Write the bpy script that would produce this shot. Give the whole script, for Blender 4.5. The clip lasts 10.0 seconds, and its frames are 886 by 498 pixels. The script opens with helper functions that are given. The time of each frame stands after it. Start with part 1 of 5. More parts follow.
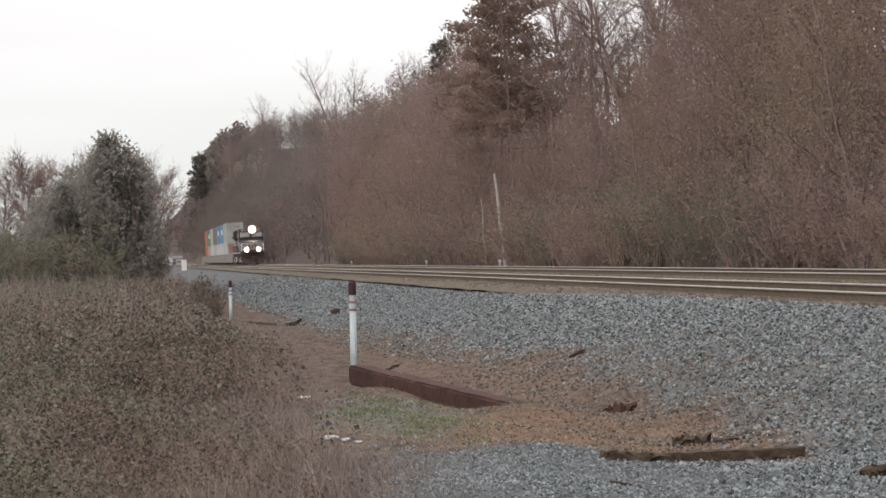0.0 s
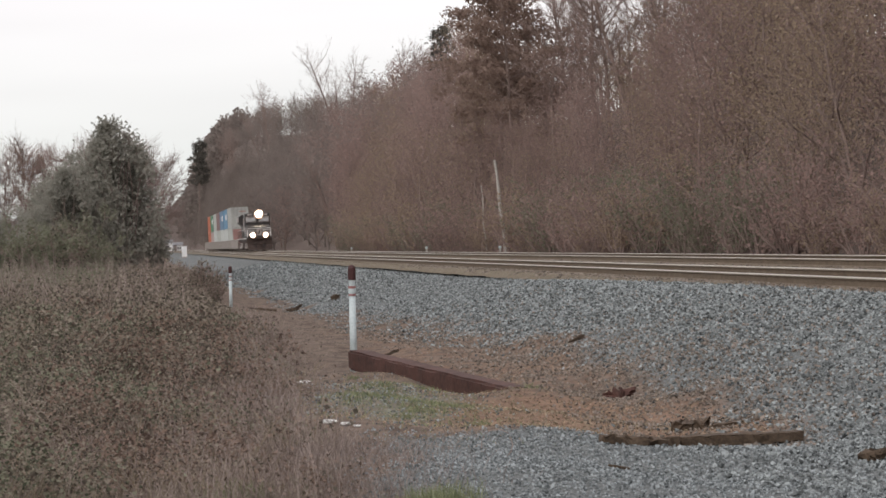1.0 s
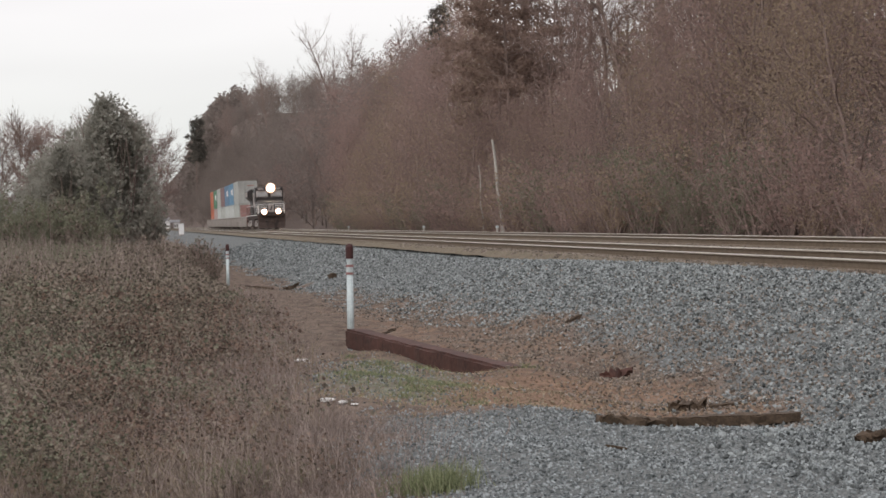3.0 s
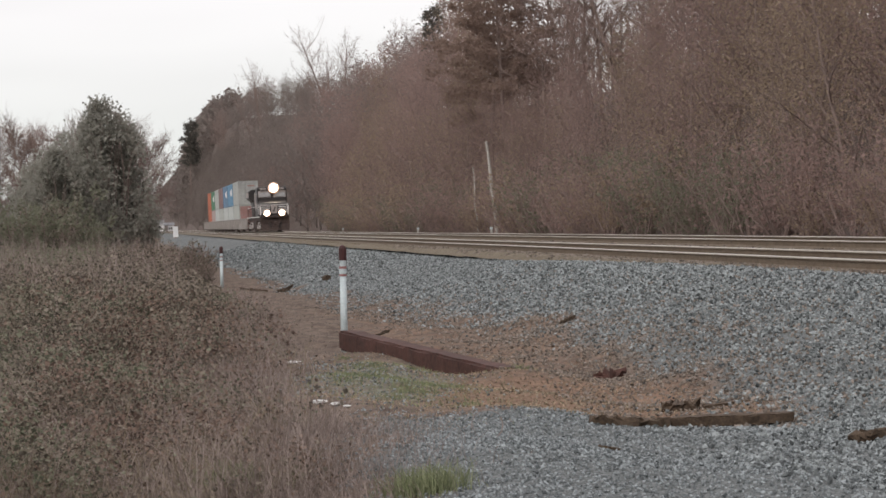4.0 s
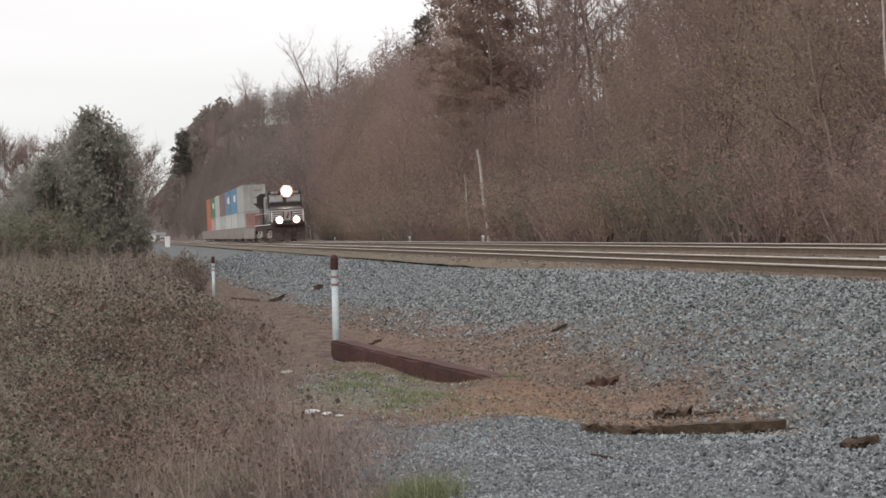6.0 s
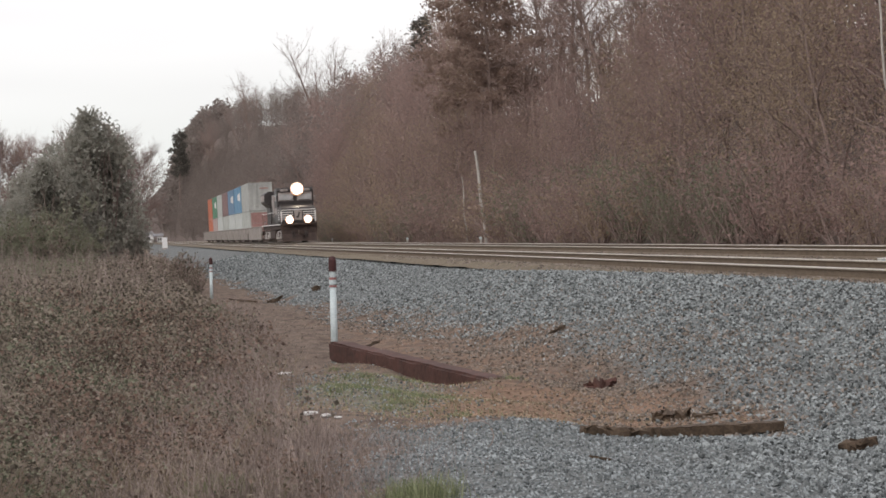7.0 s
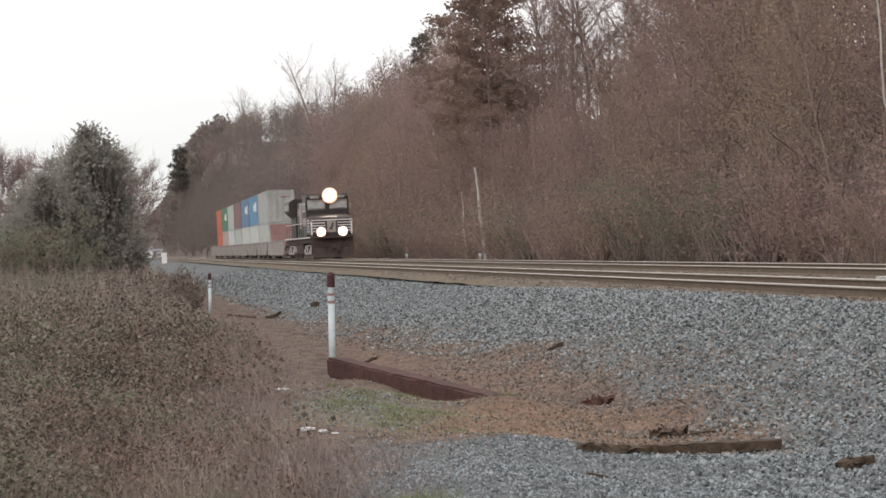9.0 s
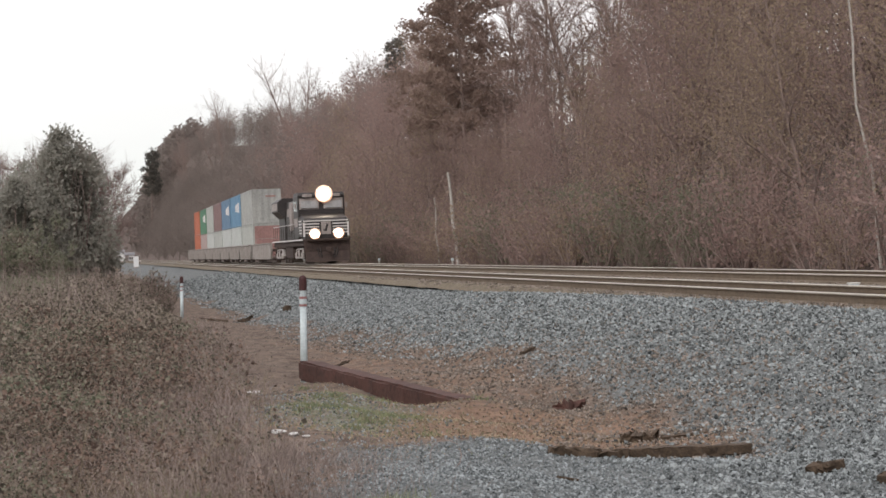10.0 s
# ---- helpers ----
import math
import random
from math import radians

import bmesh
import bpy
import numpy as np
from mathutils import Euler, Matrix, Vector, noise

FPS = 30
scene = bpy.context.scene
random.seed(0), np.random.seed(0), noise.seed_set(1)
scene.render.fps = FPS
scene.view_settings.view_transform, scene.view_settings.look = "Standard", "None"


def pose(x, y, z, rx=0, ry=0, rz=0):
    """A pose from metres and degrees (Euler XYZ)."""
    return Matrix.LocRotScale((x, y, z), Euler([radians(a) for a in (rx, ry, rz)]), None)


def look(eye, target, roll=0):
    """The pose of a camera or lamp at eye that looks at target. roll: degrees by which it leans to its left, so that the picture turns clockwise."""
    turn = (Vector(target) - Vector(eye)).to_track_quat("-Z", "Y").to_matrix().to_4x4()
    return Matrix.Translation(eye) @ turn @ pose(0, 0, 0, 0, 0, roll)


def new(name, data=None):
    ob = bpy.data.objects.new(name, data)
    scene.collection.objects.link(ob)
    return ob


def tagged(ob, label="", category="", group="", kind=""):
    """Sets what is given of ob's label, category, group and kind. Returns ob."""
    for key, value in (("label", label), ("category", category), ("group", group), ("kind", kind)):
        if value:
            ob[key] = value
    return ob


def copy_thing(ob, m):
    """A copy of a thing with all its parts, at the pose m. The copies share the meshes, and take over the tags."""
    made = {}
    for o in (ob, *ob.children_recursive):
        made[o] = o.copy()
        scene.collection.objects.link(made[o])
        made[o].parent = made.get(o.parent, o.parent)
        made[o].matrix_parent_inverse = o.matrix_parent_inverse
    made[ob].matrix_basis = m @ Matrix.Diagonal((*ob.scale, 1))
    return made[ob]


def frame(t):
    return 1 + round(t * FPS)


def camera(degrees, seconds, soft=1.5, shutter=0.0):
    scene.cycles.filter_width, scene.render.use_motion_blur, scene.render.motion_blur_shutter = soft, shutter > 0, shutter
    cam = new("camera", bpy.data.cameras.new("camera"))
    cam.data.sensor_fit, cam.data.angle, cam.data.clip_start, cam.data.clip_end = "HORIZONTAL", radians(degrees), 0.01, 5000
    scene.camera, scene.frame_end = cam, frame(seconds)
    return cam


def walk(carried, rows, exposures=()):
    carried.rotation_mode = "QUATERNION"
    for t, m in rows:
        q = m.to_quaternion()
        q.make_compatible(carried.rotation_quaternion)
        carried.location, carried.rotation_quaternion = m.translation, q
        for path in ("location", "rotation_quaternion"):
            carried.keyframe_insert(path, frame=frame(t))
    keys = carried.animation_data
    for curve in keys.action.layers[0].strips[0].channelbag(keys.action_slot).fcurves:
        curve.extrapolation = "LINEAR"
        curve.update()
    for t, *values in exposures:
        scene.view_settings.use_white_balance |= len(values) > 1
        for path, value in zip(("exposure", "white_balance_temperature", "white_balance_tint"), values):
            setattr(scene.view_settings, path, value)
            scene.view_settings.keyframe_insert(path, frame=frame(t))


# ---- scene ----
cam = camera(24.57, 10.0, soft=1.6)
PATH = [
    (0, -0.030, -0.022, 0.898, 1.311, -0.015, -2.717),
    (0.5, -0.020, -0.006, 0.865, 1.323, -0.146, -2.619),
    (1, -0.019, -0.019, 0.876, 1.339, -0.390, -2.658),
    (1.5, -0.005, -0.011, 0.880, 1.275, -0.076, -2.619),
    (2, 0.001, 0.000, 0.868, 0.960, -0.420, -2.579),
    (2.5, -0.036, -0.033, 0.877, 1.269, -0.993, -2.269),
    (4, -0.014, 0.015, 0.868, 1.122, -0.935, -2.518),
    (4.5, -0.007, 0.003, 0.860, 0.870, -1.014, -2.596),
    (5, -0.012, 0.004, 0.874, 0.884, -1.006, -2.507),
    (5.5, -0.007, 0.006, 0.874, 0.981, -0.816, -2.735),
    (6.8, -0.008, 0.001, 0.878, 0.802, -0.673, -2.804),
    (7, -0.018, -0.005, 0.880, 0.811, -0.675, -2.766),
    (7.5, -0.014, -0.004, 0.879, 0.578, -0.731, -2.523),
    (8, 0.007, 0.010, 0.881, 0.514, -0.446, -2.666),
    (8.5, -0.032, -0.024, 0.882, 0.620, -0.042, -2.893),
    (9, -0.004, -0.001, 0.877, 0.777, -0.210, -2.506),
    (9.5, -0.007, -0.000, 0.868, 0.427, -0.038, -2.472),
    (10, 0.000, 0.000, 0.860, 0.000, -0.099, -2.217),
]


def held(x, y, z, yaw, pitch, roll):
    """Camera pose from a place, a heading, a tilt and a lean in degrees."""
    way = Vector((-math.sin(radians(yaw)) * math.cos(radians(pitch)), math.cos(radians(yaw)) * math.cos(radians(pitch)), math.sin(radians(pitch))))
    eye = Vector((x, y, z))
    return look(eye, eye + way * 100, roll)


walk(cam, [(r[0], held(*r[1:])) for r in PATH], exposures=[(0, 0.08), (2.5, 0.02), (5, 0.05), (7.5, 0.12), (10, 0.20)])

# ---- world and light: dusk under thin bright overcast ----
world = bpy.data.worlds.new("dusk_sky")
scene.world = world
world.use_nodes = True
wn, wl = world.node_tree.nodes, world.node_tree.links
wn.clear()
sky = wn.new("ShaderNodeTexSky")
sky.sky_type, sky.sun_disc = "NISHITA", False
sky.sun_elevation, sky.sun_rotation = radians(41), radians(208.6)
sky.air_density, sky.dust_density = 1.0, 3.0
soften = wn.new("ShaderNodeHueSaturation")
soften.inputs["Saturation"].default_value = 0.25
soften.inputs["Value"].default_value = 0.10
wl.new(sky.outputs[0], soften.inputs["Color"])
coord = wn.new("ShaderNodeTexCoord")
split = wn.new("ShaderNodeSeparateXYZ")
wl.new(coord.outputs["Generated"], split.inputs[0])
ramp = wn.new("ShaderNodeValToRGB")
ramp.color_ramp.elements[0].position, ramp.color_ramp.elements[0].color = 0.0, (0.87, 0.905, 0.865, 1)
ramp.color_ramp.elements[1].position, ramp.color_ramp.elements[1].color = 0.16, (1.13, 1.075, 1.105, 1)
wl.new(split.outputs["Z"], ramp.inputs[0])
cloud = wn.new("ShaderNodeTexNoise")
cloud.inputs["Scale"].default_value, cloud.inputs["Detail"].default_value = 2.2, 3
stretch = wn.new("ShaderNodeMapping")
stretch.inputs["Scale"].default_value = (1, 1, 7)
wl.new(coord.outputs["Generated"], stretch.inputs[0])
wl.new(stretch.outputs[0], cloud.inputs[0])
veil = wn.new("ShaderNodeMapRange")
veil.inputs[1].default_value, veil.inputs[2].default_value = 0.3, 0.7
veil.inputs[3].default_value, veil.inputs[4].default_value = 0.92, 1.05
wl.new(cloud.outputs[0], veil.inputs[0])
mul = wn.new("ShaderNodeMixRGB")
mul.blend_type = "MULTIPLY"
mul.inputs[0].default_value = 1
wl.new(ramp.outputs[0], mul.inputs[1])
wl.new(veil.outputs[0], mul.inputs[2])
mixs = wn.new("ShaderNodeMixRGB")
mixs.inputs[0].default_value = 0.85
wl.new(soften.outputs[0], mixs.inputs[1])
wl.new(mul.outputs[0], mixs.inputs[2])
bg = wn.new("ShaderNodeBackground")
bg.inputs[1].default_value = 1.0
wl.new(mixs.outputs[0], bg.inputs[0])
wout = wn.new("ShaderNodeOutputWorld")
wl.new(bg.outputs[0], wout.inputs[0])

sun_data = bpy.data.lights.new("sun", "SUN")
sun_data.energy, sun_data.angle, sun_data.color = 1.1, radians(25), (1.0, 0.93, 0.86)
sun = new("sun", sun_data)
sun.matrix_world = look((0, 0, 60), (22, 40, 20))

# ---- materials ----


def mat(name, low, high, scale=8.0, rough=0.85, metal=0.0, bump=0.0, spread=0.18, fine=6.0, vary=0.0, by="object", spec=0.3, thin=0.0):
    """A surface that wanders between two colours at a coarse and a fine scale; vary: tone differences from piece to piece."""
    m = bpy.data.materials.new(name)
    m.use_nodes = True
    n, l = m.node_tree.nodes, m.node_tree.links
    b = n["Principled BSDF"]
    b.inputs["Roughness"].default_value, b.inputs["Metallic"].default_value = rough, metal
    b.inputs["Specular IOR Level"].default_value = spec
    tc = n.new("ShaderNodeTexCoord")
    a = n.new("ShaderNodeTexNoise")
    a.inputs["Scale"].default_value, a.inputs["Detail"].default_value = scale, 4
    f = n.new("ShaderNodeTexNoise")
    f.inputs["Scale"].default_value, f.inputs["Detail"].default_value = scale * fine, 3
    l.new(tc.outputs["Object"], a.inputs[0])
    l.new(tc.outputs["Object"], f.inputs[0])
    mix = n.new("ShaderNodeMath")
    mix.operation = "ADD"
    half = n.new("ShaderNodeMath")
    half.operation = "MULTIPLY"
    half.inputs[1].default_value = 0.5
    l.new(a.outputs[0], mix.inputs[0])
    l.new(f.outputs[0], mix.inputs[1])
    l.new(mix.outputs[0], half.inputs[0])
    value = half.outputs[0]
    if vary:
        if by == "object":
            src = n.new("ShaderNodeObjectInfo").outputs["Random"]
        else:
            src = n.new("ShaderNodeNewGeometry").outputs["Random Per Island"]
        shift = n.new("ShaderNodeMath")
        shift.operation = "MULTIPLY_ADD"
        shift.inputs[1].default_value, shift.inputs[2].default_value = vary, -vary / 2
        l.new(src, shift.inputs[0])
        add = n.new("ShaderNodeMath")
        add.operation = "ADD"
        l.new(value, add.inputs[0])
        l.new(shift.outputs[0], add.inputs[1])
        value = add.outputs[0]
    r = n.new("ShaderNodeValToRGB")
    r.color_ramp.elements[0].position, r.color_ramp.elements[1].position = 0.5 - spread, 0.5 + spread
    r.color_ramp.elements[0].color, r.color_ramp.elements[1].color = (*low, 1), (*high, 1)
    l.new(value, r.inputs[0])
    l.new(r.outputs[0], b.inputs["Base Color"])
    if bump:
        bn = n.new("ShaderNodeBump")
        bn.inputs["Strength"].default_value, bn.inputs["Distance"].default_value = 0.6, bump
        l.new(f.outputs[0], bn.inputs["Height"])
        l.new(bn.outputs[0], b.inputs["Normal"])
    if thin:
        through_leaf = n.new("ShaderNodeBsdfTranslucent")
        blend = n.new("ShaderNodeMixShader")
        blend.inputs[0].default_value = thin
        l.new(r.outputs[0], through_leaf.inputs["Color"])
        l.new(b.outputs[0], blend.inputs[1])
        l.new(through_leaf.outputs[0], blend.inputs[2])
        l.new(blend.outputs[0], n["Material Output"].inputs["Surface"])
    return m


def glow(name, colour, strength):
    m = bpy.data.materials.new(name)
    m.use_nodes = True
    b = m.node_tree.nodes["Principled BSDF"]
    b.inputs["Emission Color"].default_value, b.inputs["Emission Strength"].default_value = (*colour, 1), strength
    return m


M_STONE = mat("crushed_granite", (0.055, 0.061, 0.062), (0.305, 0.335, 0.338), 6, vary=0.6, by="island", bump=0.004, spread=0.24)
M_GRAVEL = mat("pale_gravel_stone", (0.095, 0.107, 0.111), (0.31, 0.342, 0.352), 6, vary=0.5, by="island")
M_RUSTBED = mat("rust_stained_trackbed", (0.088, 0.07, 0.048), (0.18, 0.15, 0.105), 5, bump=0.02)
M_RAIL = mat("rusty_rail_steel", (0.10, 0.074, 0.05), (0.19, 0.148, 0.108), 6, rough=0.7, metal=0.2)
M_RAILTOP = mat("polished_rail_head", (0.62, 0.57, 0.51), (0.78, 0.73, 0.66), 3, rough=0.38, metal=1.0)
M_SLEEPER = mat("weathered_sleeper_wood", (0.08, 0.064, 0.046), (0.19, 0.158, 0.115), 4, vary=0.3, bump=0.006)
M_TIMBER = mat("creosoted_red_brown_timber", (0.032, 0.016, 0.013), (0.10, 0.046, 0.036), 2.5, rough=0.75, bump=0.008)
M_OLDWOOD = mat("rotten_brown_wood", (0.036, 0.026, 0.018), (0.105, 0.074, 0.05), 7, bump=0.01)
M_WHITE = mat("white_plastic_post", (0.36, 0.43, 0.45), (0.55, 0.62, 0.63), 9, rough=0.45, spec=0.4)
M_CAP = mat("dark_maroon_cap", (0.03, 0.012, 0.012), (0.07, 0.025, 0.024), 14, rough=0.6)
M_REDBAND = mat("faded_red_band", (0.20, 0.085, 0.085), (0.36, 0.20, 0.19), 20, rough=0.6)
M_DRYLEAF = mat("dry_bramble_leaf", (0.085, 0.074, 0.058), (0.30, 0.262, 0.21), 1.6, spread=0.12, vary=0.4, by="island", thin=0.35)
M_GREENLEAF = mat("bramble_green_leaf", (0.075, 0.082, 0.055), (0.27, 0.275, 0.20), 1.6, spread=0.12, vary=0.4, by="island", thin=0.35)
M_RUSSET = mat("russet_bramble_leaf", (0.09, 0.064, 0.052), (0.28, 0.205, 0.165), 1.6, spread=0.12, vary=0.4, by="island", thin=0.35)
M_RUSTSTONE = mat("rust_dusted_stone", (0.10, 0.084, 0.07), (0.26, 0.22, 0.188), 6, vary=0.5, by="island", spread=0.22)
M_PRIVET = mat("olive_hedge_leaf", (0.15, 0.155, 0.108), (0.25, 0.255, 0.185), 0.3, vary=0.2, by="island", thin=0.5)
M_CANE = mat("dry_bramble_cane", (0.15, 0.118, 0.105), (0.34, 0.28, 0.25), 2, vary=0.5, by="island")
M_GRASS = mat("green_grass", (0.12, 0.14, 0.07), (0.24, 0.265, 0.15), 2, vary=0.5, by="island")
M_HAY = mat("dull_hay", (0.13, 0.105, 0.075), (0.30, 0.25, 0.18), 2, vary=0.5, by="island")
M_STRAW = mat("dead_grass", (0.24, 0.16, 0.10), (0.46, 0.35, 0.24), 2, vary=0.5, by="island")
M_BARK = mat("grey_brown_bark", (0.19, 0.145, 0.128), (0.29, 0.222, 0.195), 6, bump=0.02)
M_TWIG = mat("bare_twigs", (0.20, 0.145, 0.13), (0.32, 0.245, 0.22), 0.2, vary=0.2, by="island")
M_PALEBARK = mat("pale_dead_wood", (0.30, 0.28, 0.255), (0.48, 0.455, 0.42), 7, bump=0.01)
M_OAKLEAF = mat("russet_oak_leaf", (0.285, 0.20, 0.178), (0.385, 0.28, 0.25), 0.10, vary=0.10, by="island", thin=0.5)
M_TANLEAF = mat("tan_beech_leaf", (0.285, 0.22, 0.16), (0.39, 0.31, 0.228), 0.10, vary=0.10, by="island", thin=0.5)
# Reddish brown puts the lens flare's tint into the needle colour.
M_PINE = mat("pine_needles", (0.22, 0.158, 0.13), (0.33, 0.245, 0.202), 0.3, vary=0.25, by="island", thin=0.5)
M_DARKPINE = mat("dark_pine_needles", (0.075, 0.072, 0.062), (0.14, 0.132, 0.115), 0.3, vary=0.25, by="island", thin=0.3)
M_GREYLEAF = mat("grey_brown_ridge_foliage", (0.19, 0.16, 0.145), (0.29, 0.25, 0.225), 0.10, vary=0.16, by="island", thin=0.5)
# Olive leaf colour lifted well above foliage tone to carry haze.
M_CEDAR = mat("haze_paled_evergreen_leaf", (0.27, 0.265, 0.23), (0.38, 0.37, 0.325), 0.2, vary=0.12, by="island", thin=0.5)
# Pale grey leaf colour stands in for distance haze.
M_FARWOOD = mat("haze_grey_far_woods", (0.27, 0.265, 0.275), (0.37, 0.36, 0.37), 0.05, vary=0.3, by="island", thin=0.4)
M_BLACK = mat("black_loco_paint", (0.018, 0.016, 0.016), (0.05, 0.042, 0.04), 2, rough=0.5, spec=0.4)
M_GRIME = mat("grimy_black_underframe", (0.03, 0.022, 0.02), (0.085, 0.06, 0.052), 4, rough=0.85)
M_STRIPE = mat("white_stripe_paint", (0.55, 0.53, 0.52), (0.78, 0.76, 0.74), 3, rough=0.5)
M_SILVER = mat("dusty_silver_truck_paint", (0.28, 0.26, 0.25), (0.52, 0.49, 0.47), 3, rough=0.6)
M_GREYPANEL = mat("grey_equipment_panel", (0.22, 0.19, 0.18), (0.40, 0.36, 0.34), 2, rough=0.6)
M_STEEL = mat("worn_wheel_steel", (0.12, 0.09, 0.08), (0.26, 0.21, 0.19), 5, rough=0.55, metal=0.6)
M_WELL = mat("weathered_grey_well_car", (0.24, 0.22, 0.205), (0.40, 0.37, 0.35), 1.2, rough=0.75)
# Grey base colour paints the sky's reflection into the glass.
M_SCREEN = mat("sky_pale_windscreen_glass", (0.20, 0.20, 0.20), (0.34, 0.33, 0.32), 2, rough=0.12, spec=0.9)
M_GLASS = mat("dark_window_glass", (0.02, 0.022, 0.025), (0.035, 0.038, 0.04), 1, rough=0.06, spec=0.9)
M_LAMP = glow("headlight_lens", (1.0, 0.86, 0.66), 60.0)
M_DITCH = glow("ditch_light_lens", (1.0, 0.88, 0.72), 45.0)
# Weak orange emission for rings that imitate glare around each lamp.
M_HALO = glow("lamp_halo_glow", (1.0, 0.42, 0.14), 0.75)
M_HOUSE = mat("white_siding", (0.62, 0.63, 0.64), (0.80, 0.80, 0.80), 0.4, rough=0.7)
M_ROOF = mat("grey_shingle_roof", (0.16, 0.16, 0.17), (0.28, 0.28, 0.29), 1.0)
M_PLASTIC = mat("pale_plastic_scrap", (0.45, 0.46, 0.45), (0.68, 0.68, 0.66), 20, rough=0.5)


def paint(name, colour):
    """Weathered container paint: streaked and a little faded."""
    return mat(name, tuple(c * 0.62 for c in colour), tuple(min(1, c * 1.0 + 0.015) for c in colour), 0.9, rough=0.6, fine=9)


# ---- building helpers ----
HEAD = 10.02
DIRX, DIRY = -math.sin(radians(HEAD)), math.cos(radians(HEAD))


def W(a, c, z=0.0):
    """A point a metres along the track and c metres across it, from the camera's foot."""
    return Vector((a * DIRX + c * DIRY, a * DIRY - c * DIRX, z))


def link(name, bm, material, parent=None, label="", smooth=False):
    me = bpy.data.meshes.new(name)
    bm.to_mesh(me)
    bm.free()
    if smooth:
        me.polygons.foreach_set("use_smooth", [True] * len(me.polygons))
    me.materials.append(material)
    ob = new(name, me)
    if parent:
        ob.parent = parent
    if label:
        ob["label"] = label
    return ob


def part(name, bm, material, parent, label="", smooth=False):
    return link(name, bm, material, parent, label, smooth)


def soup(name, verts, faces, material, parent=None, label="", smooth=False):
    me = bpy.data.meshes.new(name)
    me.from_pydata([tuple(v) for v in verts], [], faces)
    me.materials.append(material)
    if smooth:
        me.polygons.foreach_set("use_smooth", [True] * len(me.polygons))
    ob = new(name, me)
    if parent:
        ob.parent = parent
    if label:
        ob["label"] = label
    return ob


def box(bm, centre, size, bevel=0.0, turn=None):
    made = bmesh.ops.create_cube(bm, size=1.0)
    vs = made["verts"]
    bmesh.ops.scale(bm, vec=size, verts=vs)
    if bevel:
        es = list({e for v in vs for e in v.link_edges})
        out = bmesh.ops.bevel(bm, geom=es, offset=bevel, segments=2, affect="EDGES", profile=0.6)
        vs = list({v for f in out["faces"] for v in f.verts} | {v for v in vs if v.is_valid})
    if turn:
        bmesh.ops.rotate(bm, cent=(0, 0, 0), matrix=turn.to_matrix(), verts=vs)
    bmesh.ops.translate(bm, vec=centre, verts=vs)
    return bm


def tube(bm, p, q, r, r2=None, n=8):
    p, q = Vector(p), Vector(q)
    turn = (q - p).to_track_quat("Z", "Y").to_matrix().to_4x4()
    bmesh.ops.create_cone(bm, cap_ends=True, segments=n, radius1=r, radius2=r if r2 is None else r2, depth=(q - p).length,
                          matrix=Matrix.Translation((p + q) / 2) @ turn)
    return bm


def prism(bm, outline, x0, x1):
    """Extrude a (y, z) outline from x0 to x1."""
    a = [bm.verts.new((x0, y, z)) for y, z in outline]
    b = [bm.verts.new((x1, y, z)) for y, z in outline]
    bm.faces.new(a)
    bm.faces.new(b[::-1])
    for i in range(len(a)):
        j = (i + 1) % len(a)
        bm.faces.new((a[j], a[i], b[i], b[j]))
    bmesh.ops.recalc_face_normals(bm, faces=bm.faces)
    return bm


def B():
    return bmesh.new()


def thing(name, label, category, m=None, group="", kind=""):
    ob = new(name)
    ob.empty_display_size = 0.2
    if m is not None:
        ob.matrix_basis = m
    return tagged(ob, label, category, group, kind)


def along(a, c, z=0.0):
    """Pose of a thing that stands by the track, its y axis along the line."""
    p = W(a, c, z)
    return pose(p.x, p.y, p.z, 0, 0, HEAD)


# ---- ground ----


def smooth(e0, e1, x):
    t = np.clip((x - e0) / (e1 - e0), 0, 1)
    return t * t * (3 - 2 * t)


def hill(a, c):
    """Height of the wooded hill beyond the tracks."""
    rise = smooth(19.5, 41, c) * (11.3 + 26.0 * smooth(150, 750, a))
    return rise


def ground_z(a, c):
    a, c = np.asarray(a, float), np.asarray(c, float)
    z = -0.88 + 0 * a
    z = z - 0.10 * smooth(2.6, 4.6, c) * (1 - smooth(5.0, 6.0, c))
    z = z - 0.22 * smooth(30, 62, a) * smooth(1.0, 3.0, c)
    z = z + smooth(5.0, 9.7, c) * 0.70
    z = z + 0.05 * np.exp(-((a - 17.0) / 1.2) ** 2 - ((c - 4.3) / 0.9) ** 2)
    z = z + 0.13 * np.exp(-((a - 21.75) / 0.9) ** 2 - ((c - 4.05) / 0.65) ** 2)
    z = z - smooth(17.2, 19.0, c) * 0.35
    z = z - 0.14 * smooth(9.8, 10.5, c) * (1 - smooth(17.0, 18.0, c))
    z = z + hill(a, c)
    z = z + 0.3 * smooth(-60, -160, c) + 5 * smooth(700, 1500, a)
    bumps = 0.035 * np.sin(a * 1.9 + c * 2.3) + 0.03 * np.sin(a * 0.7 - c * 3.1) + 0.05 * np.sin(a * 0.31 + c * 0.9)
    return z + bumps * (1 - smooth(6, 8, c) * (1 - smooth(19, 21, c)))


def lines(*runs):
    out = []
    for start, stop, step in runs:
        out.extend(np.arange(start, stop, step))
    return np.array(out)


GA = lines((-900, -100, 100), (-100, 0, 10), (0, 10, 1), (10, 34, 0.2), (34, 70, 0.45), (70, 150, 1.2), (150, 420, 6), (420, 1000, 30), (1000, 4601, 300))
GC = lines((-4000, -400, 400), (-400, -60, 20), (-60, -14, 2.5), (-14, -4, 0.5), (-4, 11, 0.2), (11, 24, 0.6), (24, 80, 4), (80, 400, 40), (400, 4401, 400))


